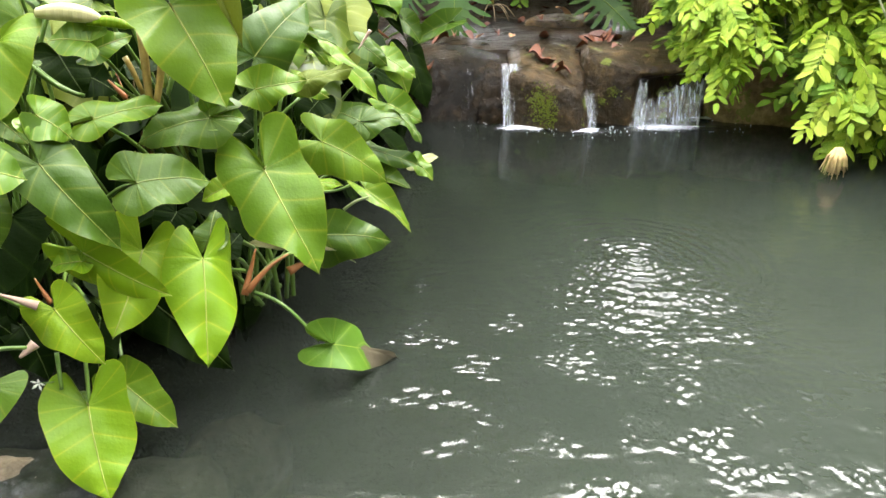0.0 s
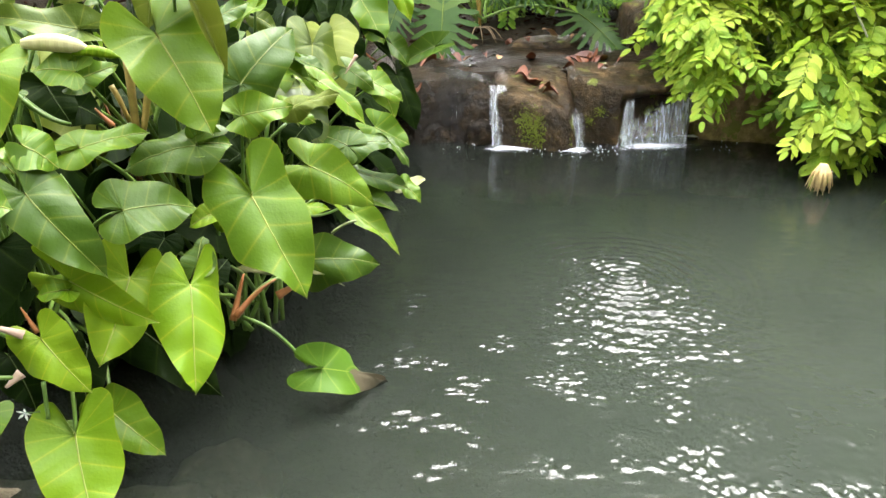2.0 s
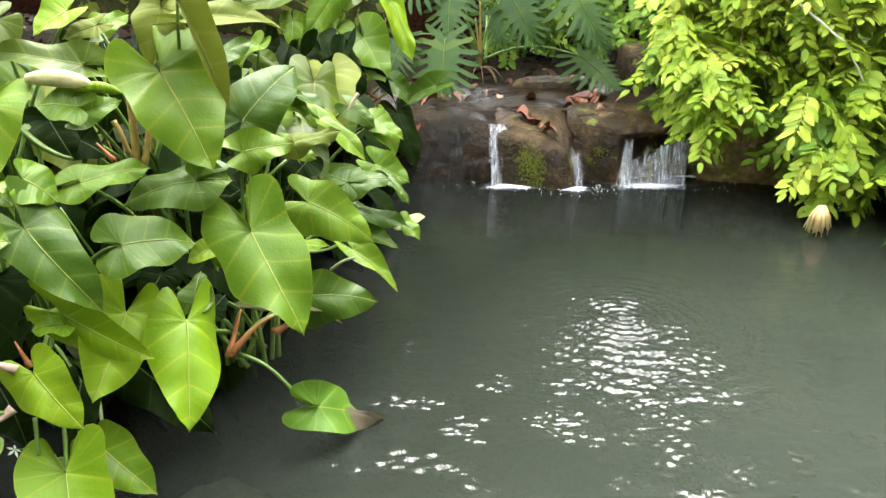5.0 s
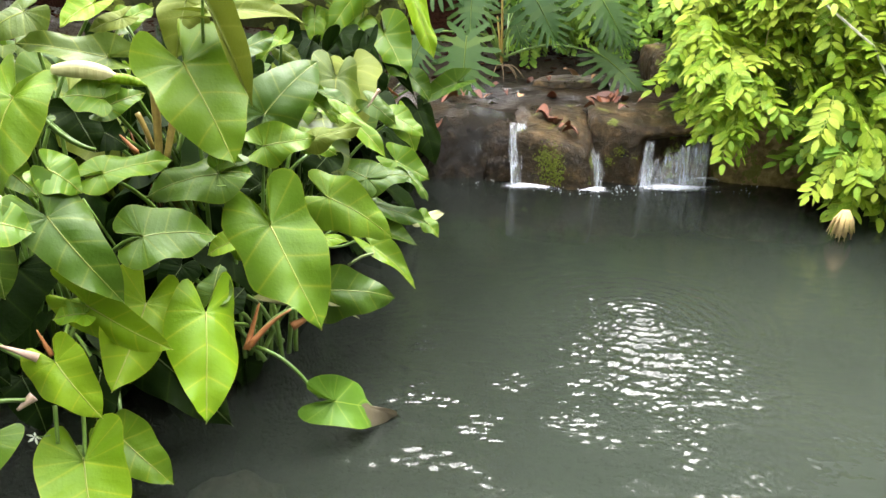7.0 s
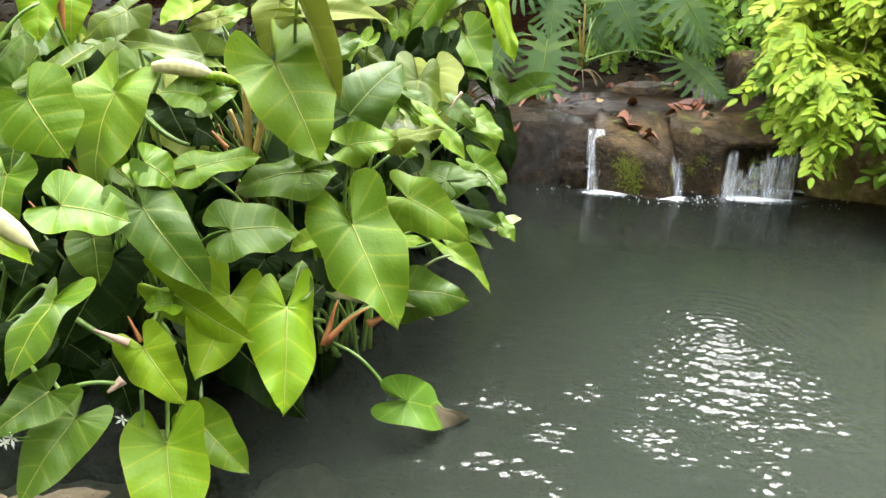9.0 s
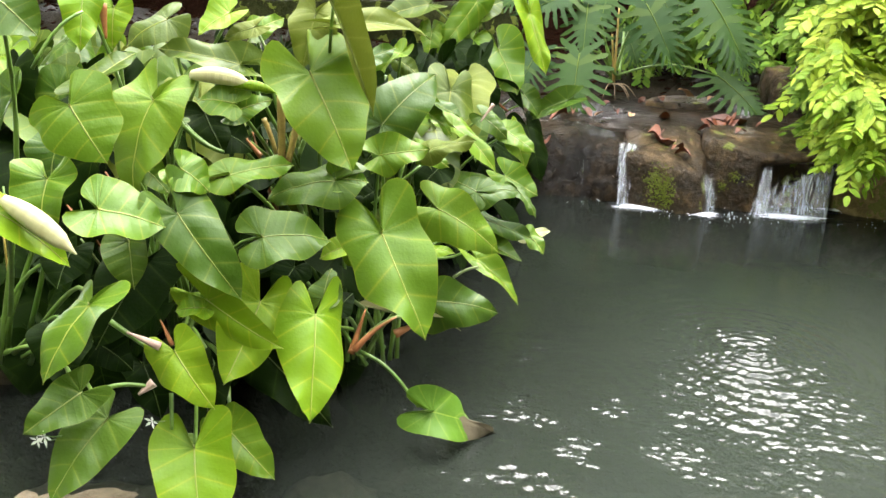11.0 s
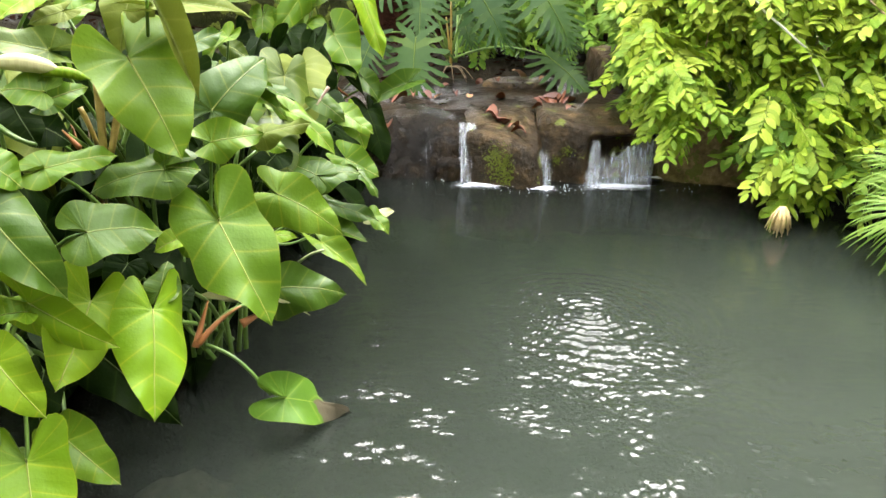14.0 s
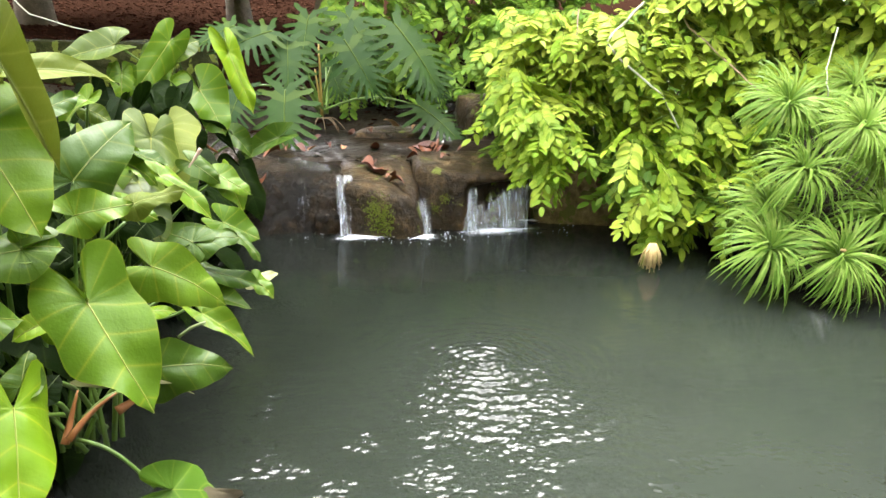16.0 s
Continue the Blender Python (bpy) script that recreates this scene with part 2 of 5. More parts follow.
ROCK_WET = rock_material("rock_wet_dark", (0.0026, 0.0016, 0.0008), (0.0080, 0.0050, 0.0025), (0.030, 0.019, 0.0095), 0.26, 0.0, 0.13)
ROCK_BROWN = rock_material("rock_brown_mossy", (0.006, 0.0037, 0.0016), (0.023, 0.0142, 0.0058), (0.085, 0.054, 0.024), 0.34, 0.02, 0.15)
ROCK_TOP = rock_material("rock_top_wet", (0.0035, 0.0021, 0.0010), (0.011, 0.0068, 0.0032), (0.034, 0.022, 0.011), 0.36, 0.0, 0.07)
ROCK_DRY = rock_material("rock_brown_dry", (0.085, 0.060, 0.026), (0.22, 0.155, 0.072), (0.38, 0.28, 0.15), 0.7, 0.10, 0.15)
ROCK_KERB = rock_material("kerb_mossy", (0.008, 0.009, 0.003), (0.018, 0.020, 0.006), (0.035, 0.034, 0.014), 0.9, 0.10, 0.05)
ROCK_SUNK = rock_material("rock_sunken", (0.07, 0.050, 0.028), (0.14, 0.105, 0.062), (0.22, 0.175, 0.115), 0.8)
MOSS = simple("moss_lime", (0.03, 0.042, 0.003), (0.11, 0.13, 0.008), 0.9, 60, 0.6, 0.01)

# pond water: a glossy skin over a body milky with silt in the open part; by the planted bank and the fall its mix is
# clearer and darker, with their shade painted in
WATER = bpy.data.materials.new("pond_water_turbid")
WATER.use_nodes = True
ns, ls = WATER.node_tree.nodes, WATER.node_tree.links
ns.remove(ns["Principled BSDF"])
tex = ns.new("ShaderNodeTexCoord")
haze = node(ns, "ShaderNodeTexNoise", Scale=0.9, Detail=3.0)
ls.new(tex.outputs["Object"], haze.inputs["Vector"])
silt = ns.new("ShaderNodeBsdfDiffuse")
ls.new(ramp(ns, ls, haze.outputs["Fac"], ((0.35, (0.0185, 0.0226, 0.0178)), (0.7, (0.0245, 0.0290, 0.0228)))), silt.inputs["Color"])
# clearer and darker with distance: the shade by bank and fall is painted here
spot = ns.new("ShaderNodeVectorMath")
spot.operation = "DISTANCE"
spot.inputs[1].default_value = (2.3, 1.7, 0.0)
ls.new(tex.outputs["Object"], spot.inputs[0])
shade_span = math_node(ns, ls, "ADD", spot.outputs["Value"], math_node(ns, ls, "MULTIPLY", haze.outputs["Fac"], 0.9))
thick = ramp(ns, ls, math_node(ns, ls, "DIVIDE", shade_span, 6.0), ((0.22, (0.97,) * 3), (0.40, (0.76,) * 3), (0.57, (0.36,) * 3), (0.74, (0.22,) * 3)))
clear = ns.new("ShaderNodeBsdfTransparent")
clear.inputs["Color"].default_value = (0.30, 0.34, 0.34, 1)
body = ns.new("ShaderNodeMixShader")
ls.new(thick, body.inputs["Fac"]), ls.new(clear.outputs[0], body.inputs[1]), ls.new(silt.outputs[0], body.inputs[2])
skin = ns.new("ShaderNodeBsdfGlossy")
skin.inputs["Roughness"].default_value = 0.13
fresnel = ns.new("ShaderNodeFresnel")
fresnel.inputs["IOR"].default_value = 1.34
fine = node(ns, "ShaderNodeTexNoise", Scale=34.0, Detail=2.0)
ls.new(tex.outputs["Object"], fine.inputs["Vector"])
ripple = bump_node(ns, ls, fine.outputs["Fac"], 0.25, 0.0035, skin)
ls.new(ripple.outputs["Normal"], fresnel.inputs["Normal"])
mx = ns.new("ShaderNodeMixShader")
ls.new(fresnel.outputs[0], mx.inputs["Fac"]), ls.new(body.outputs[0], mx.inputs[1]), ls.new(skin.outputs[0], mx.inputs[2])
ls.new(mx.outputs[0], ns["Material Output"].inputs["Surface"])

FOAM, ns, ls, b = shader("water_foam", 0.4, 0.4)
b.inputs["Base Color"].default_value = (0.50, 0.51, 0.56, 1)
clear = ns.new("ShaderNodeBsdfTransparent")
mx = ns.new("ShaderNodeMixShader")
tex = ns.new("ShaderNodeTexCoord")
uv = ns.new("ShaderNodeUVMap")
sep = ns.new("ShaderNodeSeparateXYZ")
ls.new(uv.outputs["UV"], sep.inputs[0])
spots = node(ns, "ShaderNodeTexNoise", Scale=30.0, Detail=5.0, Roughness=0.7)
ls.new(tex.outputs["Object"], spots.inputs["Vector"])
body = math_node(ns, ls, "SUBTRACT", math_node(ns, ls, "ADD", spots.outputs["Fac"], 0.42), sep.outputs["X"])
ls.new(ramp(ns, ls, body, ((0.16, (0.0,) * 3), (0.74, (0.95,) * 3))), mx.inputs["Fac"])
ls.new(clear.outputs[0], mx.inputs[1]), ls.new(b.outputs[0], mx.inputs[2])
ls.new(mx.outputs[0], ns["Material Output"].inputs["Surface"])

FALL, ns, ls, b = shader("falling_water", 0.15, 0.5)
b.inputs["Base Color"].default_value = (0.58, 0.60, 0.65, 1)
clear = ns.new("ShaderNodeBsdfTransparent")
mx = ns.new("ShaderNodeMixShader")
tex = ns.new("ShaderNodeTexCoord")
draw = ns.new("ShaderNodeVectorMath")            # streaks run down with the fall
draw.operation = "MULTIPLY"
draw.inputs[1].default_value = (1.0, 0.5, 0.11)
ls.new(tex.outputs["Object"], draw.inputs[0])
streak = node(ns, "ShaderNodeTexNoise", Scale=52.0, Detail=4.0, Roughness=0.65)
ls.new(draw.outputs[0], streak.inputs["Vector"])
ls.new(ramp(ns, ls, streak.outputs["Fac"], ((0.34, (0.0,) * 3), (0.76, (0.62,) * 3))), mx.inputs["Fac"])
ls.new(clear.outputs[0], mx.inputs[1]), ls.new(b.outputs[0], mx.inputs[2])
ls.new(mx.outputs[0], ns["Material Output"].inputs["Surface"])

# ---- the ground: one sheet with the pond's basin in it ----
def bank(x, y):
    """Height of the ground: a pond basin, a planted bank beside it, a slope of mulch rising behind."""
    # the pond: from the near edge to the rocks, from the planted bank to the far side
    left = float(np.interp(y, (0, 2.0, 2.6, 3.0, 3.6, 5.0, 6.3), (-3.2, -2.6, -1.75, -1.2, -0.95, -0.85, -0.6))) + 0.06 * math.sin(5 * y)
    right = 3.2 + 0.35 * max(0.0, 4.4 - y)
    d = min(x - left, right - x, 6.15 - y, y - 0.75)
    wet = max(0.0, min(1.0, d / 0.35 + 0.5))
    dry = 0.10 + 0.16 * max(0.0, min(1.0, (y - 2) / 4)) + 0.10 * max(0.0, -1.2 - x) + 0.12 * max(0.0, x - 3.2)
    dry = min(dry, 0.7) + float(np.interp(y, (6.3, 7.3, 8.0, 9.6, 10.2, 12.5, 16, 22, 60, 400), (0, 0.15, 0.38, 0.42, 0.80, 0.98, 1.2, 1.6, 2.6, 3.0)))
    dry = min(dry, 1.35 + 0.07 * max(0.0, y - 12.5)) if y > 6.3 else dry
    dry += 0.03 * noise.noise((x * 1.7, y * 1.7, 0))
    wet = wet * wet * (3 - 2 * wet)
    return dry * (1 - wet) - 0.75 * wet


def ground_sheet():
    """Fine where the camera looks, coarse towards the horizon."""
    xs = [-400, -120, -40, -20] + [-10 + 0.25 * i for i in range(81)] + [20, 40, 120, 400]
    ys = [-300, -80, -20, -6] + [-3 + 0.22 * i for i in range(105)] + [26, 40, 120, 400]
    verts = [(x, y, bank(x, y)) for y in ys for x in xs]
    n = len(xs)
    faces = [(j * n + i, j * n + i + 1, (j + 1) * n + i + 1, (j + 1) * n + i) for j in range(len(ys) - 1) for i in range(n - 1)]
    me = bpy.data.meshes.new("ground")
    me.from_pydata(verts, [], faces)
    me.polygons.foreach_set("use_smooth", [True] * len(faces))
    return me


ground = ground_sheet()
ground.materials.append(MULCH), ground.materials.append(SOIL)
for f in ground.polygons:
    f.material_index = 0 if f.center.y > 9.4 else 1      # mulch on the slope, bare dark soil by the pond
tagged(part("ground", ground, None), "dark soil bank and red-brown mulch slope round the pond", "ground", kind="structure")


# ---- the pond ----
RING = (0.93, 3.27)


def swell(x, y):
    """Height of the water: rings spreading from one spot, chop round it, broken wavelets towards the near side."""
    dx, dy = x - RING[0], y - RING[1]
    wob = noise.noise((x * 3, y * 3, 9.0))
    r = math.hypot(dx, dy) * (1 + 0.10 * wob)
    side = 0.75 + 0.55 * noise.noise((x * 4, y * 4, 2.0))
    h = 0.0042 * math.exp(-(r / 0.52) ** 2) * math.sin(r * 2 * math.pi / (0.042 + 0.03 * r)) * side
    h += 0.030 * math.exp(-(dx / 0.34) ** 2 - (dy / 0.44) ** 2)      # the water wells up here
    patch = math.exp(-abs((dx + 0.04) / 0.40) ** 3 - abs((y - 3.02) / 0.56) ** 3)
    low = math.exp(-((x - 0.55) / 0.85) ** 2 - ((y - 1.95) / 0.62) ** 2)
    bank_side = math.exp(-((x + 0.15) / 0.40) ** 2 - ((y - 2.75) / 0.75) ** 2)
    broken = max(0.0, noise.noise((x * 5.0, y * 8.0, 7.0)) + 0.07) * 2.4
    fall = math.exp(-((y - 5.5) / 0.45) ** 2 - ((x - 1.15) / 0.95) ** 2)
    wide = noise.noise((x * 6, y * 10, 0.3)) * 0.0030
    mid = noise.noise((x * 17, y * 28, 4.1)) * 0.0028
    small = noise.noise((x * 42, y * 64, 2.2)) * 0.0014
    glitter = (low + bank_side) * broken
    return h + wide * (0.4 + 1.2 * patch + 0.4 * low) + mid * (0.26 + 1.7 * patch + 0.6 * fall + 1.35 * glitter) + small * (0.22 + 3.6 * patch + 0.7 * fall + 4.4 * glitter)


def water_sheet():
    def axis(*stretches):
        out = []
        for a, b, step in stretches:
            out += [a + step * i for i in range(round((b - a) / step))]
        return out
    xs = axis((-3.2, -0.7, 0.05), (-0.7, 0.3, 0.0125), (0.3, 1.6, 0.0065), (1.6, 2.2, 0.02), (2.2, 5.2, 0.06))
    ys = axis((0.4, 1.4, 0.05), (1.4, 2.3, 0.01), (2.3, 3.9, 0.0065), (3.9, 4.6, 0.02), (4.6, 6.5, 0.03))
    verts = [(x, y, swell(x, y)) for y in ys for x in xs]
    n = len(xs)
    faces = [(j * n + i, j * n + i + 1, (j + 1) * n + i + 1, (j + 1) * n + i) for j in range(len(ys) - 1) for i in range(n - 1)]
    me = bpy.data.meshes.new("water")
    me.from_pydata(verts, [], faces)
    me.polygons.foreach_set("use_smooth", [True] * len(faces))
    return me


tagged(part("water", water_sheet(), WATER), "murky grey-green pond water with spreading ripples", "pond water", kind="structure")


# ---- rocks ----
def boulder(name, centre, size, seed, material, label, square=0.55, rough=0.10, lip=0.0, turn=0, n=26, slope=0.0, group="rocks of the small waterfall"):
    """A worn block: a rounded box, roughened at three scales; lip pulls the top edge forward."""
    bm = bmesh.new()
    bmesh.ops.create_cube(bm, size=2)
    bmesh.ops.subdivide_edges(bm, edges=bm.edges[:], cuts=n, use_grid_fill=True)
    rot = Matrix.Rotation(radians(turn), 3, "Z")
    for v in bm.verts:
        p = v.co.copy()
        s = p.normalized()
        p = p.lerp(s * 1.25, square)
        q = Vector((p.x * size[0], p.y * size[1], p.z * size[2]))
        o = Vector((seed * 3.1, seed * 1.7, seed))
        d = noise.noise(q * 2.2 + o) * 1.0 + noise.noise(Vector((q.x * 7, q.y * 7, q.z * 4)) + o) * 0.55 + noise.noise(q * 16 + o) * 0.28
        q += s * d * rough
        if lip and p.y < 0 and p.z > 0:
            q.y -= lip * p.z
        if slope and p.z > 0:
            q.z += slope * p.y * p.z
        v.co = rot @ q
    smooth(bm)
    ob = part(name, bm, material)
    ob.location = centre
    return tagged(ob, label, "rock", group)


def resampled(points, n, soften=2):
    """A closed line through the points, evenly spaced and a little rounded at its corners."""
    p = np.array(points, float)
    q = np.vstack([p, p[:1]])
    d = np.r_[0, np.cumsum(np.hypot(*(np.diff(q[:, :2], axis=0).T)))]
    t = np.linspace(0, d[-1], n, endpoint=False)
    out = np.stack([np.interp(t, d, q[:, k]) for k in range(q.shape[1])], 1)
    for _ in range(soften):
        out = (np.roll(out, 1, 0) + 2 * out + np.roll(out, -1, 0)) / 4
    return out


def ledge_rock(label, rim, crown, skirt, seed, material, rough=0.02, foot=-0.45, edge=0.035, group="rocks of the small waterfall", n=150):
    """A worn block: rim points (x, y, z, undercut) run round its top edge, crown is the middle of its top, skirt how far its foot stands out."""
    ring = resampled(rim, n)
    tang = np.roll(ring[:, :2], -1, 0) - np.roll(ring[:, :2], 1, 0)
    out = np.stack([tang[:, 1], -tang[:, 0]], 1) / np.linalg.norm(tang, axis=1)[:, None]
    rows = []
    for j in range(30):
        t = j / 29
        row = []
        for (x, y, z, under), (ox, oy) in zip(ring, out):
            h = foot + (z - foot) * t
            near = max(0.0, 1 - (z - h) / edge) if z - h < edge else 0.0
            o = skirt * math.sqrt(max(0.0, 1 - t ** 2.6)) - under * clip01((z - 0.07 - h) / 0.05) - edge * (1 - math.sqrt(max(0.0, 1 - near * near)))
            q = Vector((x, y, h))
            d = noise.noise(Vector((x * 3.1, y * 3.1, h * 2.2 + seed))) * 1.5 + noise.noise(Vector((x * 11, y * 11, h * 4 + seed))) * 0.75 + noise.noise(q * 27 + Vector((0, 0, seed))) * 0.38
            o += d * rough
            row.append((x + ox * o, y + oy * o, h))
        rows.append(row)
    last = rows[-1]
    for j in range(1, 17):
        f = j / 16
        row = []
        for x, y, z in last:
            q = Vector((x + (crown[0] - x) * f, y + (crown[1] - y) * f, z + (crown[2] - z) * f))
            q.z += rough * min(1.0, 4 * f) * (noise.noise(Vector((q.x * 3.5, q.y * 3.5, seed))) * 1.1 + noise.noise(Vector((q.x * 13, q.y * 13, seed))) * 0.5)
            row.append(tuple(q))
        rows.append(row)
    verts = [v for row in rows for v in row]
    faces = [(j * n + k, j * n + (k + 1) % n, (j + 1) * n + (k + 1) % n, (j + 1) * n + k) for j in range(len(rows) - 1) for k in range(n)]
    me = bpy.data.meshes.new("rock")
    me.from_pydata(verts, [], faces)
    me.polygons.foreach_set("use_smooth", [True] * len(faces))
    return tagged(part("rock", me, material), label, "rock", group)


def clip01(v):
    return max(0.0, min(1.0, v))


ROCKS = [
    ledge_rock("dark wet rounded rock beside the narrow stream", ((-0.50, 6.05, 0.42, 0), (-0.05, 6.09, 0.46, 0), (0.17, 6.11, 0.49, 0), (0.36, 6.07, 0.47, 0), (0.48, 6.15, 0.45, 0), (0.53, 6.6, 0.46, 0), (-0.5, 6.6, 0.46, 0)), (0.05, 6.35, 0.50), 0.36, 3, ROCK_WET, 0.036, edge=0.10),
    ledge_rock("brown boulder with lime moss between two streams", ((0.53, 5.74, 0.415, 0), (0.66, 5.67, 0.40, 0), (0.80, 5.62, 0.37, 0), (0.92, 5.58, 0.345, 0), (1.00, 5.57, 0.325, 0), (1.05, 5.72, 0.40, 0), (1.085, 6.3, 0.50, 0), (0.56, 6.35, 0.50, 0)), (0.82, 6.02, 0.46), 0.09, 8, ROCK_BROWN, 0.019, edge=0.05),
    ledge_rock("broad dark brown rock with an overhanging wet lip", ((1.105, 5.79, 0.515, 0), (1.28, 5.74, 0.475, 0), (1.45, 5.68, 0.445, 0), (1.55, 5.685, 0.445, 0.15), (1.75, 5.70, 0.45, 0.2), (1.97, 5.73, 0.465, 0.2), (2.12, 5.84, 0.47, 0.1), (2.18, 6.4, 0.5, 0), (1.14, 6.4, 0.51, 0)), (1.6, 6.1, 0.485), 0.04, 12, ROCK_BROWN, 0.017, edge=0.03),
    ledge_rock("brown rock with a mossy waterline under the shrub", ((2.20, 5.86, 0.48, 0), (2.50, 5.77, 0.50, 0), (2.90, 5.70, 0.48, 0), (3.2, 6.1, 0.5, 0), (3.1, 6.5, 0.5, 0), (2.22, 6.5, 0.5, 0)), (2.6, 6.1, 0.53), 0.13, 17, ROCK_DRY, 0.03, edge=0.09),
    ledge_rock("flat wet stone ledge strewn with dead leaves", ((-0.65, 6.15, 0.44, 0), (0.5, 6.2, 0.465, 0), (1.1, 6.2, 0.47, 0), (2.45, 6.2, 0.47, 0), (2.45, 8.2, 0.52, 0), (-0.65, 8.2, 0.52, 0)), (0.95, 7.2, 0.50), 0.0, 21, ROCK_TOP, 0.020, n=180),
    ledge_rock("low flat stone at the back of the ledge", ((0.78, 7.25, 0.55, 0), (1.1, 7.12, 0.56, 0), (1.45, 7.2, 0.57, 0), (1.52, 7.5, 0.57, 0), (1.1, 7.62, 0.56, 0), (0.85, 7.5, 0.55, 0)), (1.15, 7.36, 0.575), 0.03, 25, ROCK_BROWN, 0.018, foot=0.40, edge=0.03, n=90),
    boulder("rock", (2.15, 7.3, 0.50), (0.34, 0.30, 0.36), 29, ROCK_BROWN, "brown stone half hidden behind the split leaves", 0.5, 0.07),
    boulder("rock", (-0.62, 6.3, 0.05), (0.42, 0.35, 0.34), 33, ROCK_WET, "dark rock in the shade of the philodendron", 0.45, 0.08),
    boulder("rock", (0.38, 5.80, 0.02), (0.11, 0.10, 0.15), 37, ROCK_WET, "small dark wet stone at the foot of the rounded rock", 0.5, 0.03, n=14),
]

# ---- philodendrons ----
HALF = [(0.0, 1.0), (0.045, 0.955), (0.14, 0.875), (0.245, 0.74), (0.335, 0.56), (0.395, 0.36), (0.425, 0.16), (0.43, 0.0), (0.415, -0.16), (0.36, -0.29), (0.275, -0.37), (0.18, -0.365), (0.11, -0.27), (0.052, -0.13), (0.0, 0.0)]


def half_outline(n=28):
    """Half of a heart-shaped blade, from tip to notch, as evenly spaced points."""
    d = [0.0]
    for a, b in zip(HALF, HALF[1:]):
        d.append(d[-1] + math.dist(a, b))
    out = []
    for i in range(n):
        s = d[-1] * i / (n - 1)
        k = max(j for j in range(len(d) - 1) if d[j] <= s + 1e-9)
        k = min(k, len(HALF) - 2)
        f = (s - d[k]) / (d[k + 1] - d[k])
        p0, p1, p2, p3 = (HALF[max(k - 1, 0)], HALF[k], HALF[k + 1], HALF[min(k + 2, len(HALF) - 1)])
        out.append(tuple(0.5 * (2 * p1[c] + (p2[c] - p0[c]) * f + (2 * p0[c] - 5 * p1[c] + 4 * p2[c] - p3[c]) * f * f + (3 * p1[c] - p0[c] - 3 * p2[c] + p3[c]) * f ** 3) for c in (0, 1)))
    return out


OUTLINE = half_outline()


def heart_mesh(length, width, seed, fold=0.22, droop=0.18, wave=0.035, rings=7, flat=False):
    """A heart-shaped blade along +Y, its junction with the stalk at the origin, its upper face to +Z."""
    rnd = random.Random(seed)
    ph, fq, bend = rnd.uniform(0, 6.3), rnd.uniform(10, 17), rnd.uniform(-0.10, 0.10)
    ears = rnd.uniform(-0.05, 0.22)
    bm = bmesh.new()
    uvl = bm.loops.layers.uv.new("UVMap")
    n = len(OUTLINE)
    sx = width * 0.93 / 0.86
    grids = []
    for side in (1, -1):
        sk = 1 + side * rnd.uniform(-0.10, 0.10)
        lobe, hang = rnd.uniform(0.78, 1.22), rnd.uniform(-0.85, 0.5)
        hang *= 0.15 if flat else 1.0
        rip, rph = rnd.uniform(0.025, 0.085), rnd.uniform(0, 6.3)
        rows = []
        for i, (x, y) in enumerate(OUTLINE):
            ys = max(0.0, y - 0.5 * x) if y > 0 else 0.0
            row = []
            for k in range(rings + 1):
                f = k / rings
                px, py = x * f, ys * (1 - f) + y * f
                px *= 1 + rip * f * math.sin(1.4 * fq * i / n + rph)
                py *= lobe if py < 0 else 1.0
                z = fold * px + hang * px * px * 2.0 - droop * max(0, py) ** 2 * (1.0 + 0.6 * py)
                z += wave * f * f * math.sin(fq * i / n + ph + side) * (0.3 if py > 0.85 else 1)
                if py < 0:
                    z += ears * -py
                z += 0.020 * math.sin(8 * 2 * math.pi * i / n) * f * (1 - f) * 2 + 0.02 * noise.noise((px * 5 * side, py * 4, seed * 1.3))
                row.append(bm.verts.new((side * px * sx * sk + bend * length * max(0, py) ** 2, py * length, z * length)))
            rows.append(row)
        grids.append((side, rows))
    for side, rows in grids:
        for i in range(n - 1):
            for k in range(rings):
                q = [(i, k), (i + 1, k), (i + 1, k + 1), (i, k + 1)]
                if side < 0:
                    q.reverse()
                vs = [rows[a][c] for a, c in q]
                fc = bm.faces.new(vs)
                fc.smooth = True
                for lp, (a, c) in zip(fc.loops, q):
                    lp[uvl].uv = (c / rings, a / (n - 1))
    bmesh.ops.remove_doubles(bm, verts=bm.verts[:], dist=1e-5)
    me = bpy.data.meshes.new("leaf")
    bm.to_mesh(me)
    bm.free()
    me["bend"] = bend
    return me


PHILO_LABEL = "lush philodendron with large glossy heart-shaped leaves over the pond"
CROWNS = {}


def philodendron(at, label=PHILO_LABEL):
    ob = thing("philodendron", label, "plant", "philodendrons on the bank", at)
    CROWNS[ob.name] = Vector(at)
    return ob


PHILO_A = philodendron((-0.95, 2.95, 0.30))
PHILO_B = philodendron((-1.55, 2.65, 0.20), "philodendron with lime young leaves leaning over dark water")
PHILO_C = philodendron((-0.72, 2.72, 0.12), "philodendron with rust sheaths and one leaf lying on the water")
PHILO_D = philodendron((-0.85, 3.75, 0.15), "philodendron with wavy mid-green leaves beside the waterfall")
PHILO_E = philodendron((-2.05, 2.35, 0.20), "philodendron with torn leaves at the pond's edge")
PHILO_F = philodendron((-0.60, 6.25, 0.40), "small philodendron on the bank behind the rocks")
FACING = Vector((0.22, -0.66, 0.74))
WITHERED = -1      # the side of the lying leaf that has shrunk away
COUNT = [0]


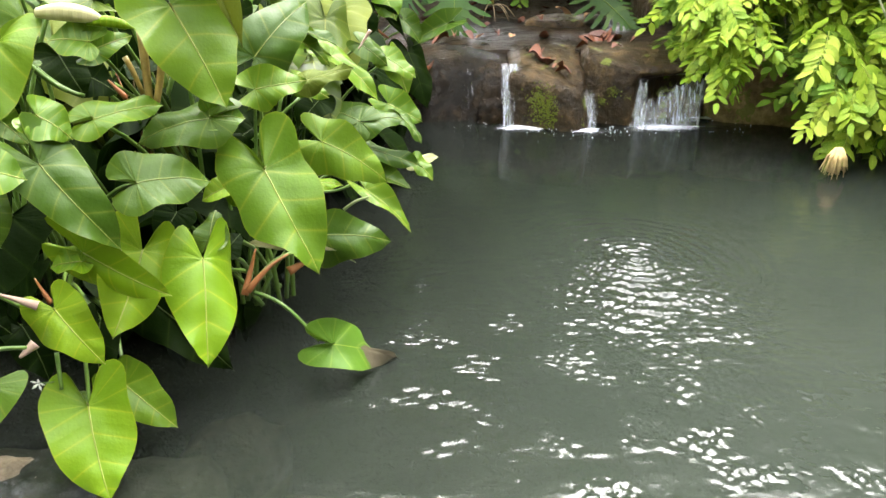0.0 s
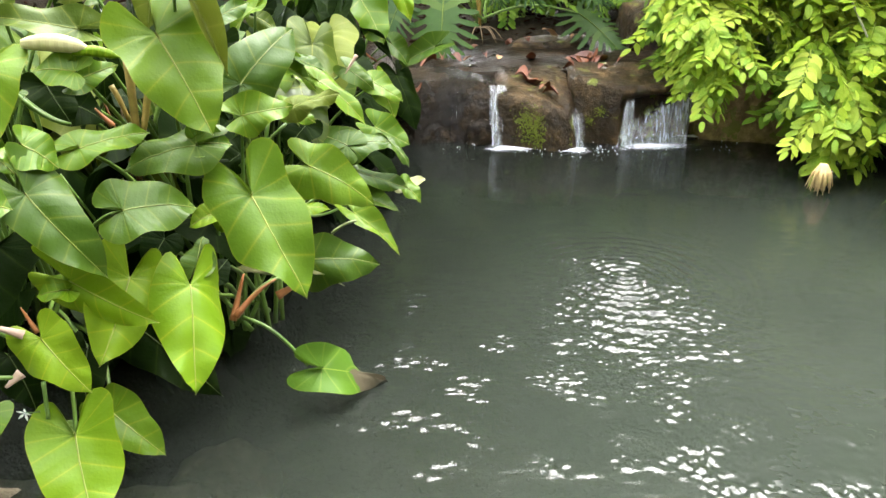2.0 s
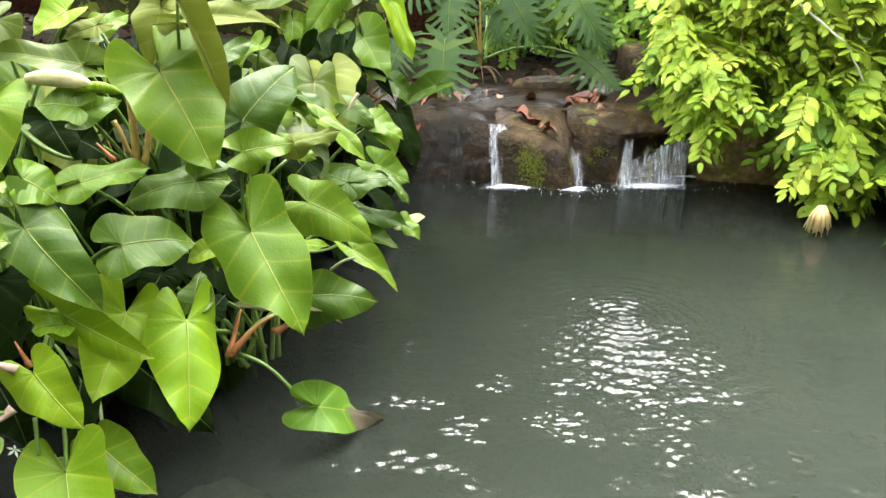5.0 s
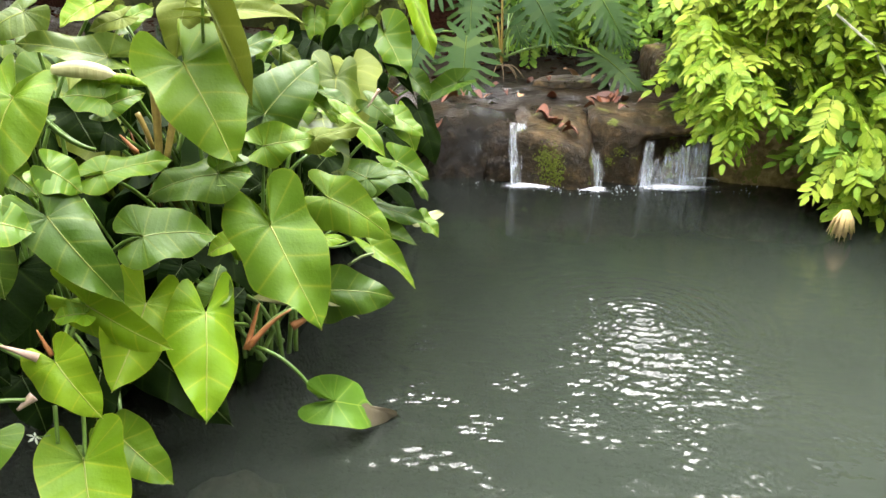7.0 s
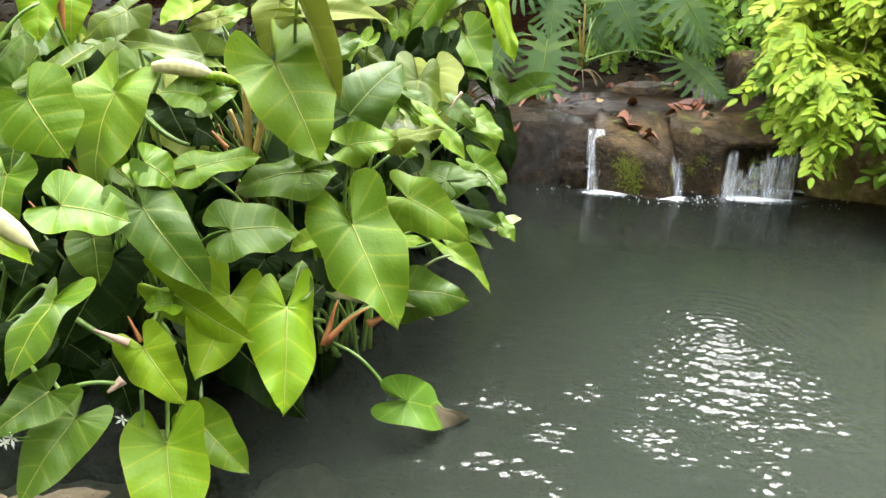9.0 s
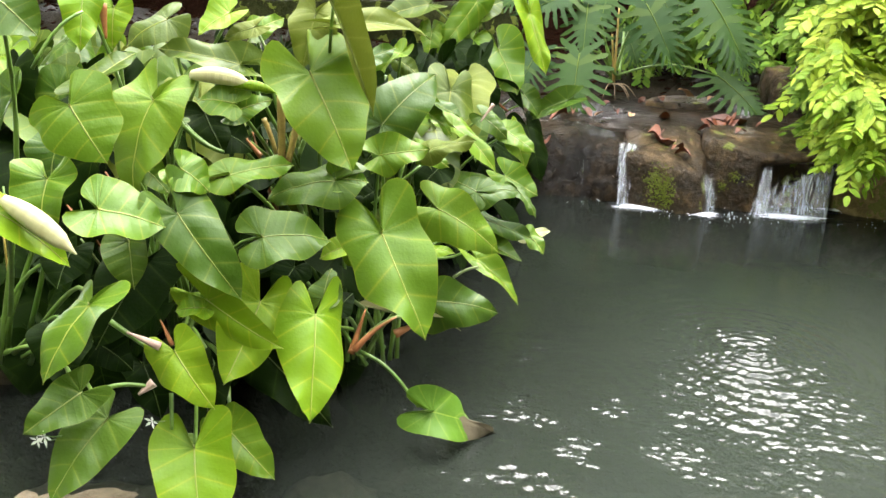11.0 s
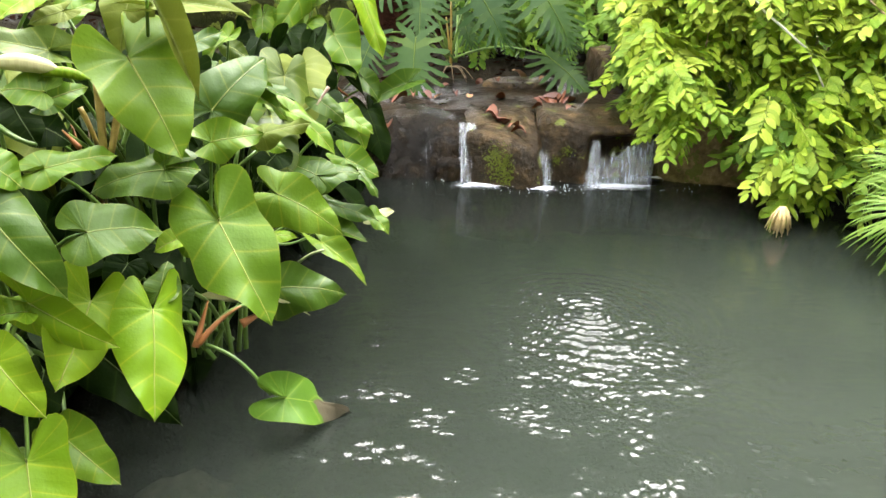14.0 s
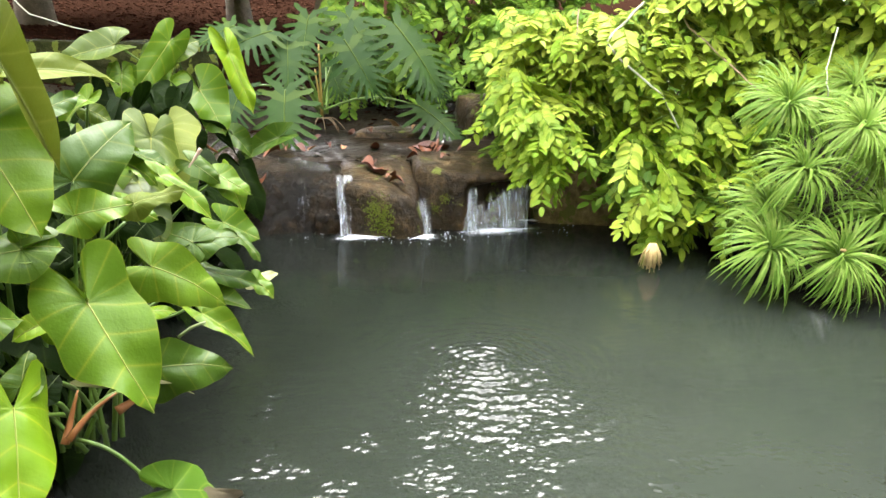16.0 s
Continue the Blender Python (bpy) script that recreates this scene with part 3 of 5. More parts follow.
def leaf(plant, base, tip, width, material, stalk=True, facing=FACING):
    """A blade from its junction with the stalk to its tip, with a stalk that comes from the plant's crown."""
    COUNT[0] += 1
    rnd = random.Random(COUNT[0] * 7)
    b, t = Vector(base), Vector(tip)
    y = (t - b)
    length = y.length
    y.normalize()
    f = (facing + Vector((rnd.uniform(-0.42, 0.42), rnd.uniform(-0.2, 0.3), rnd.uniform(-0.25, 0.3))))
    z = (f - y * f.dot(y)).normalized()
    x = y.cross(z)
    slim = width / length
    me = heart_mesh(length * 1.03, width, COUNT[0], 0.08 if material is LEAF_BROWNTIP else 0.22 if slim > 0.4 else 0.7, rnd.uniform(0.05, 0.26), rnd.uniform(0.045, 0.115), flat=material is LEAF_BROWNTIP)
    if material is LEAF_BROWNTIP:      # the withered end has shrunk to a point
        for v in me.vertices:
            v.co.x *= 1 - (0.80 if v.co.x * WITHERED > 0 else 0.25) * clip01((v.co.y / length - 0.36) / (0.12 if v.co.x * WITHERED > 0 else 0.5))
    ob = part("leaf", me, material, plant)
    m = Matrix((x, y, z)).transposed().to_4x4()
    m.translation = b - plant.location
    ob.matrix_basis = m
    spine = [v.co.copy() for v in me.vertices if abs(v.co.x - me["bend"] * max(0.0, v.co.y / (length * 1.03)) ** 2 * length * 1.03) < 1e-5]
    spine.sort(key=lambda p: p.y)
    if material not in (LEAF_CREAM, LEAF_BROWNTIP) and len(spine) > 3:
        part("midrib", tube(bmesh.new(), [p + Vector((0, 0, 0.0006)) for p in spine], 0.0018 + 0.006 * width, 0.0008, 5), RIBS[material], ob)
    if stalk:
        c = CROWNS[plant.name] + Vector((rnd.uniform(-0.1, 0.1), rnd.uniform(-0.1, 0.1), 0))
        reach = (b - c).length
        bm = tube(bmesh.new(), [p - plant.location for p in arc(c, b - z * 0.004, 0.10 * reach, 9, (rnd.uniform(-0.06, 0.06), 0.05, 0))], 0.011, 0.0055)
        part("petiole", bm, STALK, plant)
    return ob


def rolled(plant, a, b, radius, material):
    """A young leaf still rolled up: a bowed spindle with a lapped edge and a drawn-out tip."""
    COUNT[0] += 1
    a, b = Vector(a), Vector(b)
    n, sides = 15, 16
    d = (b - a).normalized()
    u = d.cross(Vector((0, 0, 1))).normalized()
    v = u.cross(d)
    bm = bmesh.new()
    uvl = bm.loops.layers.uv.new("UVMap")
    rows = []
    for i in range(n):
        f = i / (n - 1)
        r = radius * (0.12 + 0.88 * math.sin(math.pi * min(1.0, 0.10 + 0.86 * f)) ** 0.7) * (1.0 if f < 0.8 else 1.0 - 0.8 * (f - 0.8) / 0.2)
        c = a.lerp(b, f) + Vector((0, 0, 0.012 * math.sin(math.pi * f))) - plant.location
        rows.append([bm.verts.new(c + (u * math.cos(6.6 * k / sides) + v * math.sin(6.6 * k / sides)) * r * (1 + 0.16 * k / sides)) for k in range(sides + 1)])
    for i in range(n - 1):
        for k in range(sides):
            fc = bm.faces.new((rows[i][k], rows[i][k + 1], rows[i + 1][k + 1], rows[i + 1][k]))
            fc.smooth = True
            for lp, (p, q) in zip(fc.loops, ((i, k), (i, k + 1), (i + 1, k + 1), (i + 1, k))):
                lp[uvl].uv = (0.1 + 0.8 * q / sides, p / (n - 1))
    return part("rolled_leaf", bm, material, plant, "young leaf still rolled up")


def rod(plant, name, material, a, b, radius, bow=0.0):
    """A visible stalk, stem or sheath between two points; sheaths end in a point."""
    end = 0.25 if name == "sheath" else 0.8
    a, b = Vector(a), Vector(b)
    if name == "sheath":
        a, b = b, a
    pts = [p - plant.location for p in arc(a, b, bow, 8)]
    return part(name, tube(bmesh.new(), pts, radius, radius * end, 8), material, plant)


leaf(PHILO_A, (-0.87, 2.50, 1.31), (-0.68, 2.37, 1.04), 0.32, LEAF_LIGHT)
leaf(PHILO_B, (-1.30, 2.24, 1.24), (-1.385, 2.05, 1.015), 0.23, LEAF_LIGHT)
leaf(PHILO_B, (-1.45, 2.03, 1.25), (-1.34, 1.98, 1.11), 0.26, LEAF_LIGHT)
leaf(PHILO_B, (-1.57, 2.30, 1.26), (-1.48, 2.44, 1.37), 0.21, LEAF_PALE)
leaf(PHILO_B, (-1.42, 2.60, 1.46), (-1.54, 2.51, 1.41), 0.20, LEAF_PALE)
leaf(PHILO_A, (-1.14, 2.56, 1.32), (-1.40, 2.49, 1.39), 0.17, LEAF_PALE)
rolled(PHILO_A, (-1.20, 2.30, 1.315), (-1.00, 2.32, 1.29), 0.025, LEAF_CREAM)
rolled(PHILO_A, (-1.06, 2.31, 1.285), (-0.93, 2.34, 1.262), 0.016, LEAF_YOUNG)
leaf(PHILO_A, (-1.06, 2.30, 1.23), (-1.17, 2.28, 1.26), 0.15, LEAF_LIGHT)
leaf(PHILO_A, (-1.07, 2.32, 1.20), (-0.97, 2.39, 1.24), 0.10, LEAF_LIGHT, stalk=False)
leaf(PHILO_C, (-0.69, 2.78, 1.09), (-0.52, 2.95, 1.31), 0.26, LEAF_MID)
leaf(PHILO_C, (-0.67, 2.66, 1.00), (-0.50, 2.72, 1.03), 0.17, LEAF_LIGHT)
leaf(PHILO_C, (-0.50, 2.75, 1.01), (-0.34, 2.81, 1.06), 0.10, LEAF_OLIVE, stalk=False)
leaf(PHILO_A, (-0.76, 2.42, 1.53), (-0.585, 2.28, 1.245), 0.105, LEAF_OLIVE)
leaf(PHILO_A, (-0.78, 2.51, 1.47), (-0.49, 2.64, 1.52), 0.16, LEAF_OLIVE, stalk=False)
leaf(PHILO_A, (-0.88, 2.62, 1.50), (-0.91, 2.52, 1.35), 0.19, LEAF_OLIVE, stalk=False)
leaf(PHILO_B, (-1.16, 2.10, 1.06), (-1.07, 2.11, 1.01), 0.16, LEAF_LIGHT)
leaf(PHILO_A, (-1.05, 2.20, 1.02), (-0.88, 2.33, 1.06), 0.13, LEAF_LIGHT)
leaf(PHILO_A, (-0.77, 2.43, 0.96), (-0.99, 2.35, 0.95), 0.20, LEAF_MID)
leaf(PHILO_A, (-0.77, 2.45, 0.96), (-0.67, 2.48, 0.96), 0.13, LEAF_LIGHT, stalk=False)
leaf(PHILO_B, (-1.30, 1.87, 0.99), (-1.14, 1.94, 0.95), 0.24, LEAF_LIGHT)
leaf(PHILO_B, (-1.14, 2.02, 0.94), (-0.95, 1.92, 0.74), 0.21, LEAF_MID)
leaf(PHILO_B, (-0.93, 2.14, 0.84), (-0.74, 2.24, 0.86), 0.22, LEAF_MID)
leaf(PHILO_C, (-0.61, 2.43, 0.78), (-0.42, 2.22, 0.52), 0.31, LEAF_LIGHT)
leaf(PHILO_C, (-0.47, 2.79, 0.77), (-0.21, 2.75, 0.68), 0.21, LEAF_LIGHT)
leaf(PHILO_C, (-0.75, 2.49, 0.70), (-0.84, 2.44, 0.68), 0.12, LEAF_YOUNG)
leaf(PHILO_C, (-0.74, 2.50, 0.68), (-0.66, 2.47, 0.63), 0.11, LEAF_YOUNG, stalk=False)
leaf(PHILO_C, (-0.50, 2.69, 0.63), (-0.39, 2.72, 0.64), 0.08, LEAF_YOUNG, stalk=False)
leaf(PHILO_C, (-0.78, 2.28, 0.58), (-0.79, 2.37, 0.66), 0.13, LEAF_MID)
leaf(PHILO_C, (-0.74, 2.32, 0.53), (-0.70, 2.37, 0.57), 0.11, LEAF_SHADE, stalk=False)
leaf(PHILO_C, (-0.78, 2.19, 0.56), (-0.72, 1.95, 0.33), 0.27, LEAF_YOUNG)
leaf(PHILO_B, (-1.09, 2.05, 0.65), (-0.86, 2.00, 0.52), 0.17, LEAF_YOUNG)
leaf(PHILO_B, (-1.09, 2.03, 0.63), (-1.17, 2.00, 0.64), 0.12, LEAF_YOUNG, stalk=False)
leaf(PHILO_B, (-0.97, 2.19, 0.59), (-0.99, 1.97, 0.41), 0.22, LEAF_YOUNG)
leaf(PHILO_C, (-1.06, 2.33, 0.35), (-0.75, 2.22, 0.15), 0.25, LEAF_SHADE)
leaf(PHILO_C, (-0.47, 2.66, 0.43), (-0.21, 2.71, 0.43), 0.21, LEAF_MID)
leaf(PHILO_C, (-0.63, 2.63, 0.38), (-0.35, 2.67, 0.37), 0.04, LEAF_CREAM, stalk=False)
leaf(PHILO_D, (-0.33, 2.98, 0.50), (-0.12, 2.90, 0.39), 0.11, LEAF_LIGHT)
leaf(PHILO_C, (-0.40, 2.32, 0.15), (-0.13, 2.42, 0.04), 0.20, LEAF_BROWNTIP, stalk=False)
leaf(PHILO_B, (-1.13, 1.90, 0.54), (-1.00, 1.81, 0.42), 0.16, LEAF_YOUNG)
leaf(PHILO_B, (-1.09, 1.88, 0.21), (-1.00, 1.67, 0.04), 0.28, LEAF_YOUNG)
leaf(PHILO_B, (-1.16, 1.92, 0.22), (-1.19, 1.85, 0.18), 0.13, LEAF_LIGHT, stalk=False)
leaf(PHILO_B, (-1.02, 1.99, 0.21), (-0.86, 1.91, 0.11), 0.16, LEAF_LIGHT)
leaf(PHILO_E, (-1.27, 1.73, 0.76), (-1.33, 1.55, 0.65), 0.22, LEAF_LIGHT)
leaf(PHILO_E, (-1.26, 1.72, 0.40), (-1.34, 1.51, 0.30), 0.22, LEAF_MID)
leaf(PHILO_E, (-1.31, 1.69, 0.50), (-1.39, 1.55, 0.45), 0.15, LEAF_MID)
leaf(PHILO_B, (-1.35, 2.17, 0.72), (-1.41, 1.93, 0.53), 0.27, LEAF_SHADE)
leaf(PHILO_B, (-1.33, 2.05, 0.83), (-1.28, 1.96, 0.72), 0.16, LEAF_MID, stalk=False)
leaf(PHILO_B, (-1.12, 2.12, 0.37), (-1.11, 1.95, 0.23), 0.18, LEAF_SHADE)
leaf(PHILO_E, (-1.47, 2.03, 0.46), (-1.36, 2.03, 0.40), 0.14, LEAF_SHADE)
rolled(PHILO_E, (-1.40, 1.64, 1.08), (-1.22, 1.64, 0.945), 0.026, LEAF_CREAM)
leaf(PHILO_E, (-1.42, 1.63, 1.05), (-1.25, 1.66, 0.94), 0.12, LEAF_YOUNG)
leaf(PHILO_E, (-1.44, 1.87, 1.07), (-1.43, 1.76, 0.96), 0.19, LEAF_LIGHT)
leaf(PHILO_E, (-1.64, 2.05, 1.54), (-1.54, 2.06, 1.45), 0.20, LEAF_MID)
leaf(PHILO_B, (-1.68, 2.52, 1.54), (-1.66, 2.42, 1.38), 0.15, LEAF_YOUNG)
leaf(PHILO_B, (-1.65, 2.65, 1.49), (-1.64, 2.58, 1.38), 0.14, LEAF_YOUNG)
leaf(PHILO_B, (-1.25, 2.75, 1.48), (-1.35, 2.67, 1.43), 0.14, LEAF_YOUNG)
leaf(PHILO_A, (-1.17, 2.78, 1.43), (-1.27, 2.72, 1.40), 0.11, LEAF_OLIVE)
leaf(PHILO_A, (-1.19, 2.82, 1.41), (-1.11, 2.90, 1.47), 0.11, LEAF_LIGHT)
leaf(PHILO_B, (-1.30, 2.34, 1.14), (-1.35, 2.24, 1.06), 0.13, LEAF_MID)
leaf(PHILO_B, (-1.35, 2.22, 1.02), (-1.26, 2.21, 0.95), 0.11, LEAF_LIGHT)
leaf(PHILO_D, (-0.36, 3.17, 0.74), (-0.50, 3.21, 0.80), 0.21, LEAF_MID)
leaf(PHILO_D, (-0.36, 3.17, 0.73), (-0.19, 3.23, 0.78), 0.17, LEAF_MID)
leaf(PHILO_D, (-0.25, 3.39, 0.76), (-0.10, 3.35, 0.69), 0.16, LEAF_LIGHT)
leaf(PHILO_D, (-0.19, 3.28, 0.73), (-0.08, 3.22, 0.66), 0.09, LEAF_MID, stalk=False)
leaf(PHILO_D, (-0.34, 3.23, 0.60), (-0.10, 3.20, 0.54), 0.14, LEAF_MID)
leaf(PHILO_D, (-0.14, 3.41, 0.47), (-0.03, 3.45, 0.51), 0.07, LEAF_CREAM, stalk=False)
leaf(PHILO_D, (-0.12, 3.32, 0.50), (-0.04, 3.28, 0.45), 0.11, LEAF_LIGHT)
leaf(PHILO_D, (-0.30, 3.20, 0.49), (-0.15, 3.16, 0.44), 0.11, LEAF_MID)
leaf(PHILO_D, (-0.25, 3.63, 0.92), (-0.15, 3.54, 0.79), 0.17, LEAF_LIGHT)
leaf(PHILO_D, (-0.27, 3.58, 0.93), (-0.13, 3.54, 0.86), 0.13, LEAF_LIGHT, stalk=False)
leaf(PHILO_D, (-0.49, 3.32, 0.99), (-0.26, 3.26, 0.88), 0.17, LEAF_LIGHT)
leaf(PHILO_D, (-0.38, 3.54, 1.00), (-0.26, 3.50, 0.93), 0.12, LEAF_MID)
leaf(PHILO_D, (-0.58, 3.22, 1.11), (-0.43, 3.21, 1.06), 0.12, LEAF_MID)
leaf(PHILO_D, (-0.61, 3.21, 1.08), (-0.47, 3.19, 1.01), 0.11, LEAF_LIGHT)
leaf(PHILO_D, (-0.57, 2.98, 0.95), (-0.46, 2.97, 0.90), 0.11, LEAF_LIGHT)
leaf(PHILO_D, (-0.73, 3.32, 1.30), (-0.84, 3.25, 1.23), 0.13, LEAF_LIGHT)
leaf(PHILO_D, (-0.75, 3.41, 1.25), (-0.65, 3.41, 1.21), 0.09, LEAF_PALE)
leaf(PHILO_D, (-0.87, 3.18, 1.27), (-0.74, 3.26, 1.34), 0.11, LEAF_MID)
leaf(PHILO_F, (-0.49, 5.57, 1.12), (-0.31, 5.41, 0.85), 0.35, LEAF_LIGHT)
leaf(PHILO_F, (-0.66, 5.46, 1.18), (-0.84, 5.30, 0.98), 0.25, LEAF_LIGHT)
leaf(PHILO_F, (-0.29, 5.76, 1.36), (-0.13, 5.59, 0.98), 0.21, LEAF_YOUNG)
leaf(PHILO_F, (-0.90, 5.12, 1.26), (-0.91, 5.03, 1.10), 0.15, LEAF_LIGHT)
leaf(PHILO_F, (-0.71, 5.56, 1.36), (-0.88, 5.43, 1.18), 0.23, LEAF_MID)
leaf(PHILO_F, (0.04, 5.94, 0.72), (-0.29, 5.87, 0.62), 0.21, LEAF_MID)
leaf(PHILO_F, (-0.31, 5.94, 0.75), (-0.15, 5.86, 0.62), 0.20, LEAF_MID)
leaf(PHILO_F, (-0.47, 4.44, 0.99), (-0.61, 4.35, 0.88), 0.21, LEAF_SHADE)
leaf(PHILO_F, (-0.61, 4.33, 1.01), (-0.55, 4.30, 0.97), 0.08, LEAF_LIGHT)
leaf(PHILO_F, (-0.93, 5.18, 1.43), (-1.24, 5.08, 1.35), 0.27, LEAF_PALE)
leaf(PHILO_F, (-0.64, 5.43, 1.44), (-0.83, 5.24, 1.15), 0.23, LEAF_LIGHT)
leaf(PHILO_F, (-0.61, 5.53, 1.38), (-0.48, 5.59, 1.46), 0.20, LEAF_PALE)
leaf(PHILO_F, (-0.91, 5.17, 1.26), (-0.85, 5.11, 1.14), 0.17, LEAF_LIGHT)
leaf(PHILO_C, (-0.83, 2.78, 0.80), (-0.95, 2.72, 0.78), 0.14, LEAF_SHADE)
leaf(PHILO_C, (-0.99, 2.58, 0.56), (-1.04, 2.48, 0.48), 0.16, LEAF_SHADE)
leaf(PHILO_C, (-0.68, 2.90, 0.43), (-0.56, 2.87, 0.37), 0.15, LEAF_SHADE)
leaf(PHILO_D, (-0.53, 3.17, 0.83), (-0.62, 3.09, 0.75), 0.16, LEAF_SHADE)
leaf(PHILO_C, (-0.75, 2.90, 0.79), (-0.85, 2.83, 0.74), 0.15, LEAF_SHADE)
leaf(PHILO_B, (-1.28, 2.41, 0.61), (-1.20, 2.48, 0.63), 0.16, LEAF_SHADE)
leaf(PHILO_E, (-1.60, 2.14, 0.74), (-1.61, 2.04, 0.66), 0.18, LEAF_SHADE)
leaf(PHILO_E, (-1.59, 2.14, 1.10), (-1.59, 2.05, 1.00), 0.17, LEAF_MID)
leaf(PHILO_A, (-1.28, 2.67, 1.05), (-1.17, 2.69, 1.01), 0.17, LEAF_SHADE)
leaf(PHILO_A, (-1.34, 2.66, 1.12), (-1.26, 2.60, 1.00), 0.17, LEAF_SHADE)
leaf(PHILO_E, (-1.49, 1.87, 0.58), (-1.42, 1.78, 0.46), 0.19, LEAF_SHADE)
leaf(PHILO_E, (-1.37, 2.10, 0.36), (-1.26, 2.02, 0.24), 0.18, LEAF_SHADE)
leaf(PHILO_C, (-0.80, 2.98, 1.21), (-0.84, 2.87, 1.07), 0.17, LEAF_SHADE)
leaf(PHILO_B, (-1.48, 2.34, 1.09), (-1.39, 2.29, 0.98), 0.18, LEAF_SHADE)
leaf(PHILO_A, (-1.11, 2.85, 1.02), (-1.20, 2.85, 1.06), 0.15, LEAF_SHADE)
rod(PHILO_C, "petiole", STALK, (-0.681, 2.391, 0.326), (-0.453, 2.339, 0.151), 0.0075, 0.04)
rod(PHILO_A, "petiole", STALK, (-1.298, 2.308, 1.209), (-1.134, 2.356, 1.053), 0.0085, -0.03)
rod(PHILO_A, "stem", SHEATH_TAN, (-0.985, 2.52, 1.225), (-0.972, 2.46, 1.00), 0.016, 0.0)
rod(PHILO_A, "stem", SHEATH_TAN, (-0.925, 2.52, 1.15), (-0.950, 2.46, 1.00), 0.014, 0.0)
rod(PHILO_A, "stem", SHEATH_TAN, (-1.055, 2.523, 1.142), (-1.011, 2.513, 1.020), 0.01, 0.01)
rod(PHILO_A, "petiole", STALK, (-0.921, 2.631, 1.106), (-0.958, 2.593, 0.995), 0.01, 0.0)
rod(PHILO_A, "sheath", SHEATH, (-1.116, 2.504, 1.070), (-1.068, 2.509, 1.008), 0.011, 0.0)
rod(PHILO_C, "sheath", SHEATH, (-0.670, 2.429, 0.483), (-0.706, 2.345, 0.340), 0.014, 0.0)
rod(PHILO_C, "sheath", SHEATH, (-0.555, 2.425, 0.463), (-0.691, 2.336, 0.360), 0.013, 0.015)
rod(PHILO_C, "sheath", SHEATH, (-0.512, 2.616, 0.351), (-0.595, 2.580, 0.314), 0.02, 0.0)
rod(PHILO_C, "petiole", STALK, (-0.535, 2.487, 0.442), (-0.698, 2.395, 0.342), 0.009, 0.03)
rod(PHILO_B, "petiole", STALK, (-1.324, 1.889, 0.627), (-1.203, 1.909, 0.524), 0.0085, 0.0)
rod(PHILO_B, "sheath", SHEATH_PINK, (-1.255, 1.860, 0.611), (-1.168, 1.886, 0.559), 0.014, 0.0)
rod(PHILO_B, "sheath", SHEATH, (-1.202, 1.959, 0.611), (-1.160, 1.941, 0.534), 0.009, 0.0)
rod(PHILO_E, "petiole", STALK, (-1.341, 1.763, 0.444), (-1.198, 1.856, 0.434), 0.008, 0.02)
rod(PHILO_E, "sheath", SHEATH_PINK, (-1.225, 1.829, 0.419), (-1.192, 1.866, 0.444), 0.016, 0.0)
rod(PHILO_B, "petiole", STALK, (-1.187, 1.948, 0.359), (-1.166, 1.891, 0.261), 0.007, 0.0)
rod(PHILO_B, "petiole", STALK, (-1.118, 1.979, 0.346), (-1.092, 1.892, 0.204), 0.007, 0.0)
rod(PHILO_B, "petiole", STALK, (-1.152, 2.133, 0.601), (-1.186, 2.053, 0.485), 0.009, 0.0)
rod(PHILO_C, "petiole", STALK_PALE, (-0.516, 2.776, 0.590), (-0.410, 2.793, 0.590), 0.007, 0.01)
rod(PHILO_C, "petiole", STALK_PALE, (-0.407, 2.849, 0.459), (-0.306, 2.879, 0.502), 0.007, 0.01)
rod(PHILO_C, "petiole", STALK, (-0.542, 2.797, 0.660), (-0.476, 2.839, 0.751), 0.007, 0.0)
rod(PHILO_C, "petiole", STALK, (-0.549, 2.963, 0.526), (-0.393, 3.019, 0.617), 0.007, 0.0)
rod(PHILO_D, "petiole", STALK, (-0.556, 3.000, 0.485), (-0.342, 3.048, 0.532), 0.007, -0.03)
rod(PHILO_C, "petiole", STALK, (-0.721, 2.746, 0.783), (-0.545, 2.826, 0.928), 0.008, 0.0)
rod(PHILO_C, "petiole", STALK, (-0.646, 2.760, 0.772), (-0.610, 2.816, 0.939), 0.009, 0.0)
rod(PHILO_D, "sheath", SHEATH_PINK, (-0.380, 3.433, 0.997), (-0.324, 3.453, 1.077), 0.009, 0.0)
rod(PHILO_B, "sheath", SHEATH, (-1.626, 2.537, 1.391), (-1.629, 2.544, 1.511), 0.017, 0.0)
rod(PHILO_E, "petiole", STALK, (-1.673, 2.192, 1.327), (-1.544, 2.301, 1.497), 0.006, 0.03)
rod(PHILO_B, "petiole", STALK, (-1.311, 2.344, 1.205), (-1.172, 2.382, 1.052), 0.009, -0.02)

